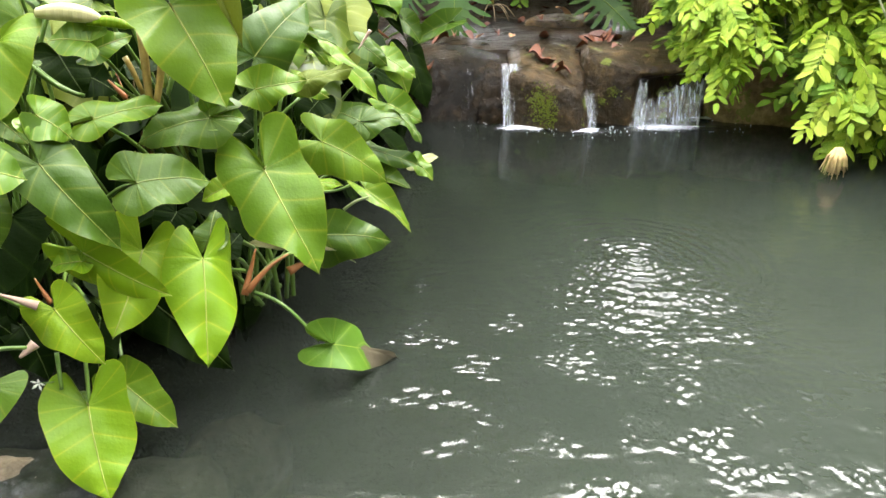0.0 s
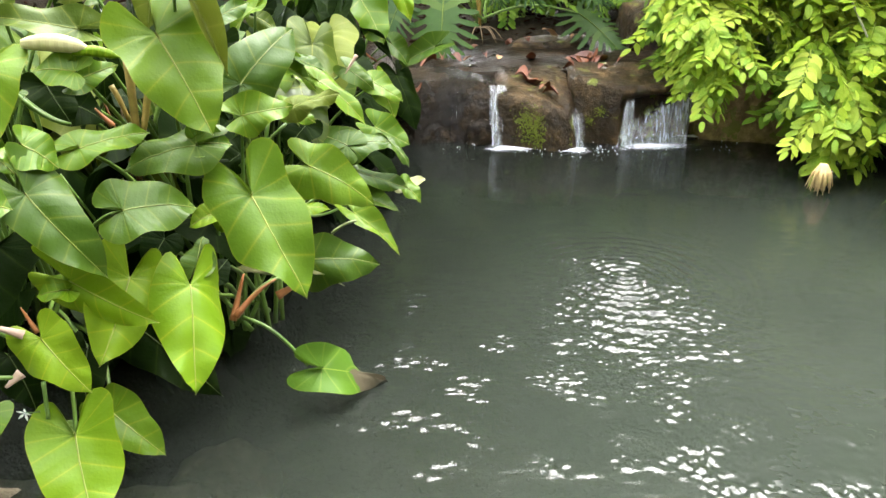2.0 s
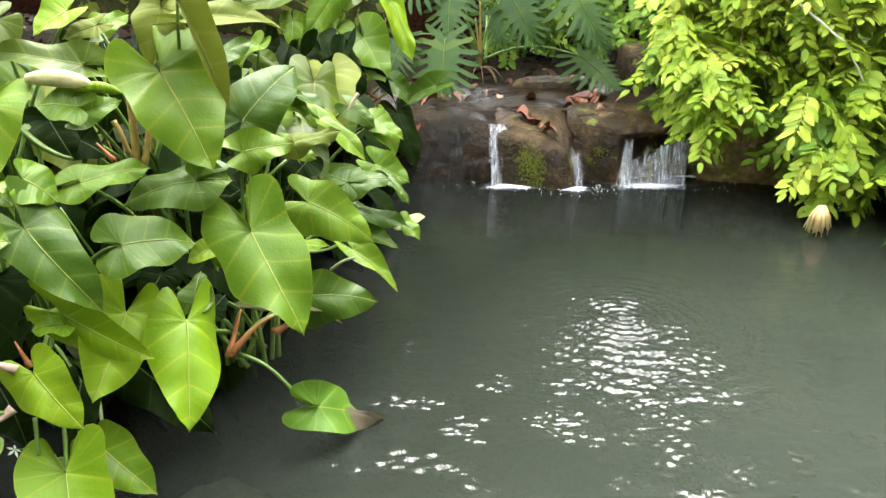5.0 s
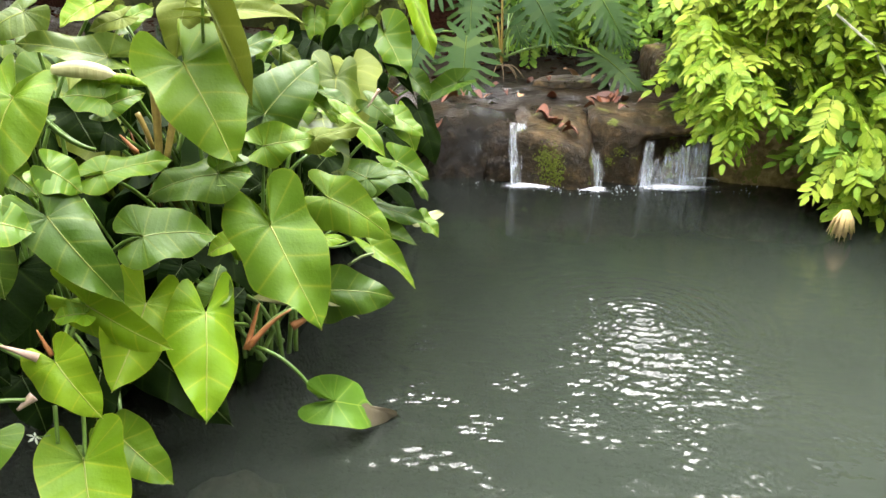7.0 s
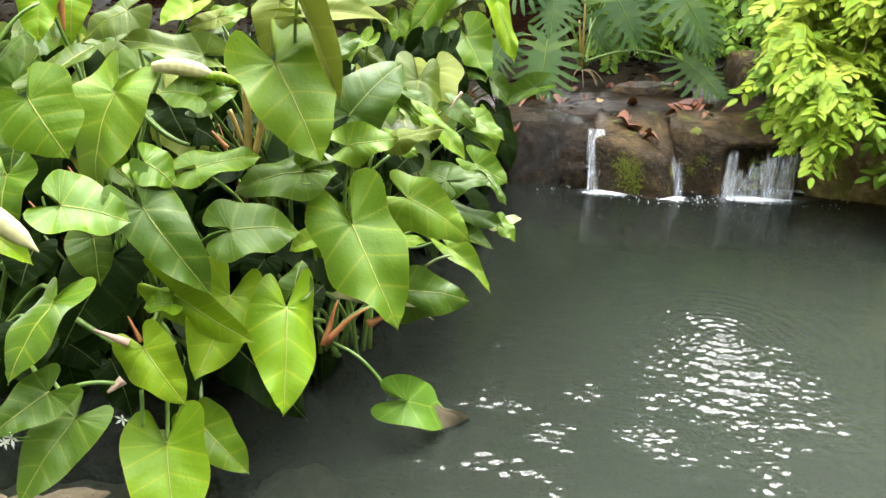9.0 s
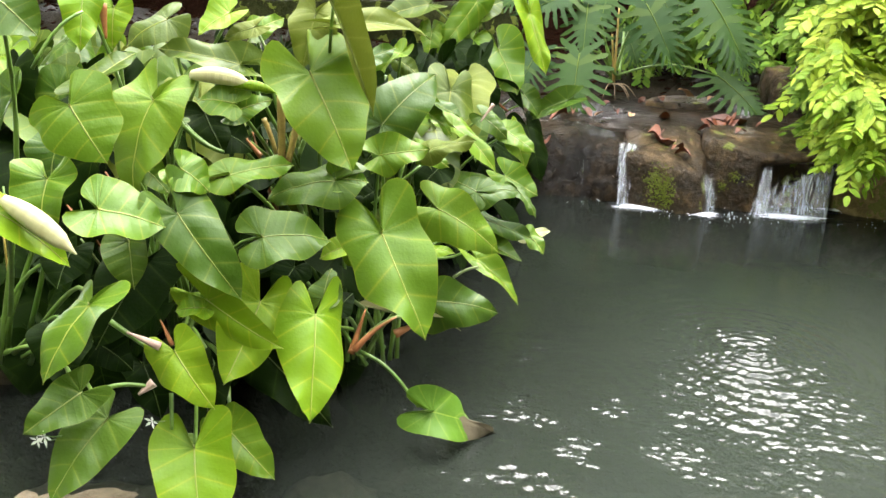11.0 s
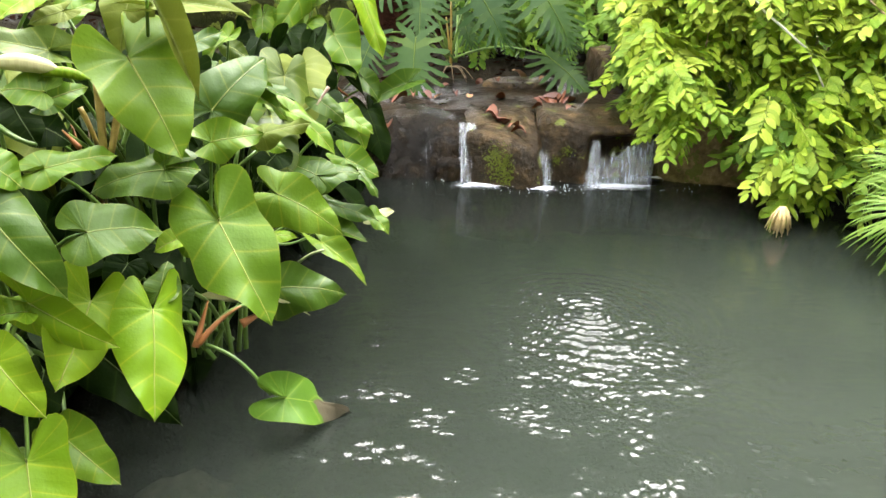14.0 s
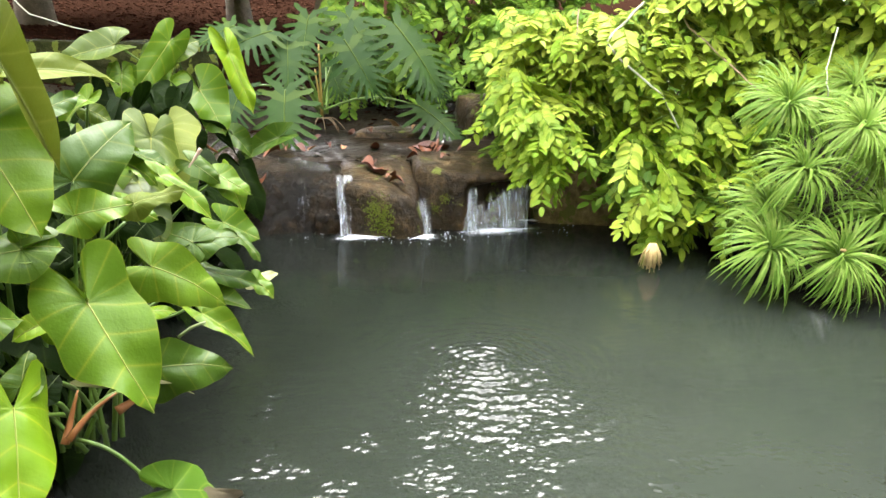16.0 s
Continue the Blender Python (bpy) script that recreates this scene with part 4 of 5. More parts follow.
# inner leaves of the thicket, on shared blades, dark with painted shade
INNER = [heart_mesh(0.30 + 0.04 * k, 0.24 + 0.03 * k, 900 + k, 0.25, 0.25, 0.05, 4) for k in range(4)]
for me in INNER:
    me.materials.append(LEAF_SHADE)
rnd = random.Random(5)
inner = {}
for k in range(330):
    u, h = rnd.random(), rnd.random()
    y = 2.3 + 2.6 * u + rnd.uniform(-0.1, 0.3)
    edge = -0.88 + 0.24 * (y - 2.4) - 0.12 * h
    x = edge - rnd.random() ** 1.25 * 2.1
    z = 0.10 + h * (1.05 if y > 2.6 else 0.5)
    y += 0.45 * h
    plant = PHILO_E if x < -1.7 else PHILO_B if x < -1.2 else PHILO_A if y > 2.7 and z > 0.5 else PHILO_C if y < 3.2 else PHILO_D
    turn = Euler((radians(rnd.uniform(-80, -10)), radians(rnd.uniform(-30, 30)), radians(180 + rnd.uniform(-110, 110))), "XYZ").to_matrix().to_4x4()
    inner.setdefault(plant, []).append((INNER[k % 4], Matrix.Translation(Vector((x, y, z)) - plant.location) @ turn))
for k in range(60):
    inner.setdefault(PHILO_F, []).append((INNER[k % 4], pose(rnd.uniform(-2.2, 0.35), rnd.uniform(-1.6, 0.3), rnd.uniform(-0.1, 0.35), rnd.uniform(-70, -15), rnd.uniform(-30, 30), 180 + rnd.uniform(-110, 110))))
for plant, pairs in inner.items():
    tagged(part("inner_foliage", joined("inner_foliage", pairs), None, plant), "inner leaves in a near-black green that holds their shade", kind="stuff")


# thin stalks, rust sheaths and dry stems that show in the gaps of the thicket
for k in range(84):
    plant = (PHILO_A, PHILO_B, PHILO_C, PHILO_D, PHILO_E)[k % 5]
    foot = Vector((rnd.uniform(-0.50, -0.16), rnd.uniform(0.05, 0.5), -0.05))
    end = foot + Vector((rnd.uniform(-0.35, 0.10), rnd.uniform(-0.30, 0.25), rnd.uniform(0.35, 0.75)))
    m = (STALK, STALK_PALE, SHEATH_TAN, STALK, SHEATH, TWIG)[k % 6]
    part("petiole" if k % 6 in (0, 1, 3) else "stem", tube(bmesh.new(), arc(foot, end, rnd.uniform(-0.08, 0.12), 7), rnd.uniform(0.006, 0.011), 0.004, 6), m, plant)


# the upper layer that hides the slope behind the thicket
UPPER = [heart_mesh(0.27 + 0.03 * k, 0.20 + 0.03 * k, 700 + k, 0.25, 0.2, 0.06) for k in range(5)]
for me, m in zip(UPPER, (LEAF_MID, LEAF_LIGHT, LEAF_PALE, LEAF_MID, LEAF_OLIVE)):
    me.materials.append(m)
for k in range(120):
    y = rnd.uniform(3.0, 4.8)
    x = rnd.uniform(-3.4, -0.75 + 0.05 * y)
    z = rnd.uniform(0.75, 1.12) + 0.10 * min(0, -(y - 3.6)) + 0.10 * max(0.0, -1.3 - x)
    plant = PHILO_E if x < -1.9 else PHILO_B if x < -1.3 else PHILO_A if y < 3.8 else PHILO_D
    ob = part("leaf", UPPER[k % 5], None, plant)
    ob.matrix_basis = Matrix.Translation(Vector((x, y, z)) - plant.location) @ pose(0, 0, 0, rnd.uniform(-65, -20), rnd.uniform(-25, 25), 180 + rnd.uniform(-80, 80))


# ---- split-leaf philodendrons behind the ledge ----
def split_mesh(length, seed, lobes=11):
    """A broad blade cut into narrow fingers: whole along the midrib, with rounded gaps between the lobes."""
    rnd = random.Random(seed)
    bm = bmesh.new()
    uvl = bm.loops.layers.uv.new("UVMap")

    def spine(s):
        return Vector((0, s * length, -0.20 * length * s * s))

    def reach(s):
        return length * (0.16 + 0.40 * math.sin(math.pi * min(1.0, 0.30 + 0.66 * s)) ** 1.3)

    def way(s, side):
        a = radians(152 - 138 * s ** 0.8)
        return Vector((side * math.sin(a), math.cos(a), 0))

    def sag(p):
        return p + Vector((0, 0, 0.12 * abs(p.x) - 0.62 * p.x * p.x / length))

    neck = ((0.0, 1.0), (0.12, 0.56), (0.42, 0.62), (0.68, 0.58), (0.88, 0.38), (1.0, 0.05))
    for side in (1, -1):
        cut = [min(1.0, (k / lobes) ** 0.92) for k in range(lobes + 1)]
        inner = [spine(c) + way(c, side) * reach(c) * (0.40 + 0.05 * rnd.uniform(-1, 1)) * (1 if c < 1 else 0.2) for c in cut]
        for k in range(lobes):
            mid = (cut[k] + cut[k + 1]) / 2
            tip = spine(mid) + way(mid, side) * reach(mid) * rnd.uniform(0.92, 1.10) * (1.0 if k < lobes - 1 else 1.15)
            tip += Vector((0, 0.03 * length, -0.05 * length * rnd.random()))
            c0, half = (inner[k] + inner[k + 1]) / 2, (inner[k + 1] - inner[k]) / 2
            rows = [(spine(cut[k]), spine(mid), spine(cut[k + 1])), tuple(spine(s).lerp(q, 0.5) for s, q in ((cut[k], inner[k]), (mid, c0), (cut[k + 1], inner[k + 1])))]
            for g, w in neck:
                c = c0.lerp(tip, g) + Vector((0, 0.02 * length * math.sin(math.pi * g), 0))
                wave = 1 + 0.10 * math.sin(9 * g + k)
                rows.append((c - half * w * wave, c - Vector((0, 0, 0.010 * length * (1 - g))), c + half * w * wave))
            made = [[bm.verts.new(sag(p)) for p in row] for row in rows]
            for i in range(len(made) - 1):
                for j in range(2):
                    q = [(i, j), (i + 1, j), (i + 1, j + 1), (i, j + 1)]
                    if side < 0:
                        q.reverse()
                    fc = bm.faces.new([made[a][c] for a, c in q])
                    fc.smooth = True
                    for lp, (a, c) in zip(fc.loops, q):
                        lp[uvl].uv = (0.04 + 0.9 * abs(c - 1), mid)
    bmesh.ops.remove_doubles(bm, verts=bm.verts[:], dist=1e-5)
    tube(bm, [sag(spine(i / 6)) + Vector((0, 0, 0.004)) for i in range(7)], length * 0.011, length * 0.003, 5)
    me = bpy.data.meshes.new("leaf")
    bm.to_mesh(me)
    bm.free()
    me.materials.append(LEAF_SPLIT)
    return me


SPLIT = [split_mesh(0.58, 40 + k, 10 + k % 3) for k in range(4)]
SPLIT_COUNT = [0]


def split_plant(at, label):
    return thing("split_leaf_philodendron", label, "plant", "split-leaf philodendrons", at)


def split_leaf(plant, base, tip, size=1.0, stalk=True):
    SPLIT_COUNT[0] += 1
    rnd = random.Random(SPLIT_COUNT[0])
    b, t = Vector(base), Vector(tip)
    y = (t - b).normalized()
    f = Vector((0.0, -0.75, 0.75)) + Vector((rnd.uniform(-0.2, 0.2), rnd.uniform(-0.2, 0.2), 0))
    z = (f - y * f.dot(y)).normalized()
    m = Matrix((y.cross(z), y, z)).transposed().to_4x4()
    m.translation = b - plant.location
    k = (t - b).length / 0.62 * size
    ob = part("leaf", SPLIT[SPLIT_COUNT[0] % 4], None, plant)
    ob.matrix_basis = m @ Matrix.Diagonal((k, k, k, 1))
    if stalk:
        pts = [p - plant.location for p in arc(plant.location + Vector((rnd.uniform(-0.06, 0.06), 0, 0.02)), b, 0.12, 9)]
        part("petiole", tube(bmesh.new(), pts, 0.014, 0.008), STALK, plant)


# ---- the drooping shrub over the water ----
PROFILE = ((0.05, 0.0), (0.17, 0.62), (0.38, 1.0), (0.62, 0.97), (0.85, 0.62), (0.95, 0.25), (1.0, 0.0))
PROFILE_PLAIN = ((0.05, 0.0), (0.45, 1.0), (1.0, 0.0))


def sprig_mesh(seed, count=7, length=0.42, material=None, size=0.10, profile=PROFILE):
    """A drooping twig with pairs of pointed oval leaflets."""
    rnd = random.Random(seed)
    bm = bmesh.new()
    uvl = bm.loops.layers.uv.new("UVMap")
    pts = [Vector((0.04 * length * math.sin(3 * i / 8 + seed), length * i / 8, -0.30 * length * (i / 8) ** 2)) for i in range(9)]
    tube(bm, pts, 0.0035, 0.0012, 4)
    for i in range(count * 2 + 1):
        s = 0.12 + 0.88 * (i // 2) / count if i < count * 2 else 1.0
        side = (1, -1, 0)[2 if i == count * 2 else i % 2]
        k = min(int(s * 8), 7)
        p = pts[k].lerp(pts[k + 1], s * 8 - k)
        d = Vector((side * rnd.uniform(0.75, 1.0), 0.55 if side else 1.0, rnd.uniform(-0.40, 0.02))).normalized()
        up = Vector((rnd.uniform(-0.3, 0.3), rnd.uniform(-0.1, 0.35), 1))
        e = d.cross(up).normalized()
        z = e.cross(d)
        ln = size * rnd.uniform(0.85, 1.2)
        w = ln * rnd.uniform(0.20, 0.25)
        rows = []
        for j, (f, ww) in enumerate(profile):
            c = p + d * ln * f - Vector((0, 0, 0.22 * ln * f * f))
            rows.append((bm.verts.new(c - e * w * ww + z * 0.20 * w * ww), bm.verts.new(c), bm.verts.new(c + e * w * ww + z * 0.20 * w * ww), f))
        for a, b in zip(rows, rows[1:]):
            for q, us in (((a[0], a[1], b[1], b[0]), (1, 0, 0, 1)), ((a[1], a[2], b[2], b[1]), (0, 1, 1, 0))):
                fc = bm.faces.new(q)
                fc.smooth = True
                for lp, u, fv in zip(fc.loops, us, (a[3], a[3], b[3], b[3])):
                    lp[uvl].uv = (u, 1 - fv)
    bmesh.ops.remove_doubles(bm, verts=bm.verts[:], dist=1e-6)
    me = bpy.data.meshes.new("sprig")
    bm.to_mesh(me)
    bm.free()
    me.materials.append(material)
    return me


SPRIG = [sprig_mesh(60 + k, 7 + k % 3, 0.27 + 0.03 * k, LEAF_PINNATE, 0.098) for k in range(4)]
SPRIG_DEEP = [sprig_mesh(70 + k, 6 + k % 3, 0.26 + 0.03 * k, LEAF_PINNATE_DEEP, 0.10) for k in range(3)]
SPRIG_PLAIN = [sprig_mesh(75 + k, 6 + k, 0.26 + 0.03 * k, LEAF_PINNATE_DEEP, 0.10, PROFILE_PLAIN) for k in range(3)]
SHRUB = thing("drooping_shrub", "bright lime-green shrub with drooping leafy branches over the water", "shrub", "", (3.6, 6.6, 0.45))


def sprig_pose(at, lean, rnd, size=1.0):
    """A twig at a place; lean is the compass direction in which it hangs out."""
    return Matrix.Translation(Vector(at)) @ pose(0, 0, 0, 0, 0, lean) @ pose(0, 0, 0, rnd.uniform(-48, 8), rnd.uniform(-28, 28), 0) @ Matrix.Diagonal((size, size, size, 1))


def shrub_front(x, z):
    """How near the face of the shrub comes, by place along the bank and height."""
    return 5.85 - 0.72 * max(0.0, x - 2.2) - 0.75 * clip01((0.95 - z) / 0.6) * clip01((x - 2.3) / 0.2) + 0.25 * max(0, z - 1.2) + 0.34 * noise.noise((x * 2.3, z * 3.1, 1.7))


def shrub_low(x):
    """The lower fringe of the shrub."""
    return float(np.interp(x, (1.62, 1.75, 1.90, 2.02, 2.12, 2.20, 2.30, 2.46, 2.54, 2.66, 2.9, 3.1, 3.3, 3.6, 4.2, 6.0), (1.0, 0.85, 0.70, 0.42, 0.42, 0.80, 0.95, 0.80, 0.30, 0.12, 0.12, 0.20, 0.60, 1.0, 1.2, 1.2)))


rnd = random.Random(11)
SPRIG_MID = [sprig_mesh(65 + k, 7 + k % 3, 0.27 + 0.03 * k, LEAF_PINNATE_MID, 0.098) for k in range(3)]
deep_pairs, outer_pairs, mid_pairs = [], [], []
for k in range(190):      # low foliage added under the boughs to block bright sky mirrored in the water
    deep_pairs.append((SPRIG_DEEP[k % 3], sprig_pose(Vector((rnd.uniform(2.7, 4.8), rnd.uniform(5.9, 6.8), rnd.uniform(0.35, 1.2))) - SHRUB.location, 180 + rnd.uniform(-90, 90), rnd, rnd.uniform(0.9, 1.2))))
for k in range(34):       # the bough that hangs beside the fall
    z = rnd.uniform(0.40, 0.90)
    outer_pairs.append((SPRIG[k % 4], sprig_pose(Vector((2.03 + rnd.uniform(-0.10, 0.10) * (0.5 + z), 5.40 + rnd.uniform(-0.1, 0.1), z + 0.1)) - SHRUB.location, 180 + rnd.uniform(-70, 70), rnd, rnd.uniform(0.75, 1.0))))
for k in range(1900):
    x = 1.84 + 3.5 * rnd.random() ** 1.15
    lo = shrub_low(x)
    top = 1.55 + 0.9 * clip01((x - 2.7) / 0.8)
    z = lo + (top - lo) * rnd.random() ** 1.15
    deep = k >= 295
    if 2.14 < x < 2.50 and z < 0.85:      # the opening between two hanging branches
        z += 0.45
    y = shrub_front(x, z) + (rnd.uniform(-0.05, 0.25) if 295 <= k < 900 else rnd.uniform(0.12, 0.75) if deep else rnd.uniform(-0.15, 0.12))
    m = sprig_pose(Vector((x, y, z + 0.16)) - SHRUB.location, 180 + rnd.uniform(-90, 90), rnd, rnd.uniform(0.8, 1.15))
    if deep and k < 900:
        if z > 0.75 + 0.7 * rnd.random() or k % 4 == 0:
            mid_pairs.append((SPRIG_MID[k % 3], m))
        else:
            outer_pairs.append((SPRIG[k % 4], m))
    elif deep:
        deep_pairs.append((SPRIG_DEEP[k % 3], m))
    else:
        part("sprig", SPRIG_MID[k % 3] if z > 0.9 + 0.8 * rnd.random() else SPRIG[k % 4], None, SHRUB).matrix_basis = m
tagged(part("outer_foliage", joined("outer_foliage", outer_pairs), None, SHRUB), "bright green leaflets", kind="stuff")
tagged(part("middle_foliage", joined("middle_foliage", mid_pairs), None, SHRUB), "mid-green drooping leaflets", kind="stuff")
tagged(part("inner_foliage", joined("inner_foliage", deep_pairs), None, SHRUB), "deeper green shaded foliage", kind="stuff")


def branch(plant, pts, r0, r1, material):
    """A thin bare branch through a few points."""
    p = [Vector(q) - plant.location for q in pts]
    fine = []
    for i in range(len(p) - 1):
        for s in range(4):
            fine.append(p[i].lerp(p[i + 1], s / 4) + Vector((noise.noise(p[i] * 9 + Vector((s, 0, 0))), 0, noise.noise(p[i] * 7 + Vector((0, s, 0))))) * 0.012)
    part("branch", tube(bmesh.new(), fine + [p[-1]], r0, r1, 6), material, plant)


branch(SHRUB, ((2.83, 4.95, 0.90), (2.72, 5.05, 1.13), (2.50, 5.30, 1.35), (2.42, 5.40, 1.48), (2.77, 5.55, 1.76)), 0.006, 0.012, TWIG_PALE)
branch(SHRUB, ((2.21, 5.52, 0.45), (2.21, 5.55, 0.92), (2.28, 5.62, 1.52), (2.35, 5.8, 1.7)), 0.004, 0.007, TWIG)
branch(SHRUB, ((3.31, 4.62, 1.12), (3.15, 5.0, 1.38), (2.99, 5.25, 1.60), (2.95, 5.5, 1.8)), 0.005, 0.009, TWIG)
branch(SHRUB, ((3.48, 4.30, 1.2), (3.50, 4.38, 1.36), (3.59, 4.45, 1.62)), 0.004, 0.006, TWIG_PALE)
for k in range(7):
    a = 2.4 + 0.3 * k
    branch(SHRUB, ((3.6, 6.6, 0.45), (0.5 * a + 1.8, 6.3, 1.1), (a, 5.95 - 0.3 * (a - 2.4), 1.4 - 0.05 * k)), 0.022, 0.007, TWIG)
tuft = bmesh.new()
for k in range(34):
    a, w = 2.4 * k, rnd.uniform(0.3, 1.0)
    tube(tuft, [(0.01 * math.cos(a), 0.01 * math.sin(a), 0.10), (0.045 * w * math.cos(a), 0.03 * math.sin(a), 0.05), ((0.05 + 0.03 * rnd.random()) * w * math.cos(a), 0.035 * math.sin(a), -0.01 - 0.045 * rnd.random())], 0.008, 0.002, 4)
ob = part("dry_tuft", tuft, TUFT, SHRUB, "dry straw-coloured tuft touching the water")
ob.location = Vector((2.46, 4.48, 0.07)) - SHRUB.location
ob.scale = (1.5, 1.3, 1.25)


# ---- umbrella grass at the water's edge ----
def whorl_mesh(seed, count=190, length=0.42):
    """A crown of narrow arching straps that radiate from one point."""
    rnd = random.Random(seed)
    bm = bmesh.new()
    uvl = bm.loops.layers.uv.new("UVMap")
    for i in range(count):
        az = 2.399963 * i + rnd.uniform(-0.4, 0.4)
        el = radians(75 - 85 * math.sqrt(i / count) + rnd.uniform(-8, 8))
        ln, bend = length * rnd.uniform(0.7, 1.12), rnd.uniform(-3, 8)
        d = Vector((math.cos(az), math.sin(az), 0))
        e = Vector((-d.y, d.x, 0))
        prev = None
        pos, ang = Vector((0, 0, 0)) + d * 0.01, el
        for k in range(7):
            f = k / 6
            w = 0.0066 * (0.7, 1, 1, 0.95, 0.8, 0.5, 0.05)[k]
            a, b = bm.verts.new(pos - e * w), bm.verts.new(pos + e * w)
            c = bm.verts.new(pos - Vector((0, 0, 0.004 * (1 - f))))
            if prev:
                for q, us in (((prev[0], a, c, prev[2]), (1, 1, 0, 0)), ((prev[2], c, b, prev[1]), (0, 0, 1, 1))):
                    fc = bm.faces.new(q)
                    fc.smooth = True
                    for lp, u in zip(fc.loops, us):
                        lp[uvl].uv = (0.1 + 0.8 * u, f)
            prev = (a, b, c)
            pos = pos + (d * math.cos(ang) + Vector((0, 0, math.sin(ang)))) * ln / 6
            ang -= radians(11 + 4 * k * 0.5 + bend)
    me = bpy.data.meshes.new("leaf_whorl")
    bm.to_mesh(me)
    bm.free()
    me.materials.append(LEAF_STRAP)
    return me


WHORL = [whorl_mesh(80 + k) for k in range(3)]


def umbrella_grass(at, foot, seed, size=1.0):
    plant = thing("umbrella_grass", "umbrella grass crown of narrow arching green straps on a stem", "plant", "umbrella grass clump", foot)
    rel = Vector(at) - Vector(foot)
    part("stem", tube(bmesh.new(), arc((0, 0, 0), rel, 0.05), 0.012, 0.008), STALK, plant)
    ob = part("leaf_whorl", WHORL[seed % 3], None, plant)
    ob.matrix_basis = Matrix.Translation(rel) @ Euler((radians(30 + 7 * (seed % 3)), radians(-8 + 5 * (seed % 4)), radians(-30 + 50 * (seed % 2))), "ZYX").to_matrix().to_4x4() @ Matrix.Diagonal((size, size, size, 1))
    return plant


GRASS = []
GRASS_FOOT = (3.75, 4.75, 0.12)
rnd = random.Random(77)
for k, at in enumerate(((2.93, 3.90, 0.33), (3.24, 3.68, 0.33), (3.13, 3.97, 0.80), (3.46, 3.93, 1.06), (3.12, 4.20, 1.17), (3.62, 3.82, 0.53), (3.75, 4.1, 0.8), (3.9, 3.7, 0.4), (3.75, 4.4, 1.25), (3.05, 4.15, 0.52))):
    GRASS.append(umbrella_grass(at, (GRASS_FOOT[0] + 0.12 * (k % 3), GRASS_FOOT[1] + 0.1 * (k // 3), 0.12), k + 1, (1.0, 1.0, 0.95, 0.95, 0.9, 0.95, 0.9, 1.0, 0.9, 0.9)[k]))

# split leaves
SPLIT_A = split_plant((0.47, 7.45, 0.68), "split-leaf philodendron with deeply cut blue-green leaves behind the ledge")
SPLIT_B = split_plant((0.95, 8.35, 0.85), "split-leaf philodendron in the shade of the shrub")
split_leaf(SPLIT_A, (0.12, 7.05, 0.96), (0.07, 6.72, 0.52), 1.15)
split_leaf(SPLIT_A, (1.40, 7.35, 0.78), (1.72, 7.05, 0.58), 1.25)
split_leaf(SPLIT_A, (0.67, 7.20, 1.40), (0.90, 6.98, 1.04), 1.2)
split_leaf(SPLIT_A, (0.17, 7.40, 1.38), (0.15, 7.15, 1.08), 1.3)
split_leaf(SPLIT_A, (0.03, 7.40, 1.46), (-0.36, 7.20, 1.36), 1.2)
split_leaf(SPLIT_B, (1.16, 7.35, 1.54), (1.50, 7.05, 1.13), 1.25)
split_leaf(SPLIT_B, (0.75, 7.80, 1.62), (0.95, 7.55, 1.32), 1.2)
split_leaf(SPLIT_B, (0.40, 7.95, 1.60), (0.30, 7.70, 1.26), 1.2)
split_leaf(SPLIT_B, (1.45, 7.90, 1.15), (1.72, 7.65, 0.85))
split_leaf(SPLIT_A, (-0.25, 7.1, 0.98), (-0.42, 6.85, 0.66))
split_leaf(SPLIT_A, (0.55, 7.85, 1.18), (0.70, 7.6, 0.86))
split_leaf(SPLIT_A, (-0.30, 7.35, 1.50), (-0.62, 7.15, 1.38))
for k in range(7):      # dry roots at the foot of the crown
    a = 0.9 * k
    part("root", tube(bmesh.new(), arc((0.02 * math.cos(a), -0.02, -0.02), (0.05 + 0.16 * math.cos(a), -0.10 - 0.05 * (k % 3), -0.12 - 0.03 * (k % 2)), 0.05, 6), 0.006, 0.003, 5), TWIG, SPLIT_A)
for x0, top in ((0.41, 1.12), (0.45, 1.35)):
    part("stem", tube(bmesh.new(), [Vector(p) - SPLIT_A.location for p in arc((0.47, 7.42, 0.66), (x0, 7.40, top), 0.02, 6)], 0.013, 0.008), SHEATH_TAN, SPLIT_A)

# shaded shrubs between the fall and the slope
BACK = thing("back_shrub", "deep green leafy shrub behind the split leaves", "shrub", "", (1.8, 8.9, 0.85))
pairs = []
for k in range(760):
    x, y = 0.65 + 3.1 * rnd.random(), 8.2 + 1.2 * rnd.random()
    z = 0.85 + 2.05 * rnd.random()
    pairs.append((SPRIG_DEEP[k % 3], sprig_pose(Vector((x, y - 0.25 * (2.2 - z), z)) - BACK.location, 180 + rnd.uniform(-80, 80), rnd, 1.0)))
tagged(part("foliage", joined("foliage", pairs), None, BACK), kind="stuff")
for k in range(5):
    branch(BACK, ((1.8, 8.95, 0.8), (1.2 + 0.35 * k, 8.95, 1.5), (0.9 + 0.5 * k, 8.8, 2.2)), 0.02, 0.006, TWIG)


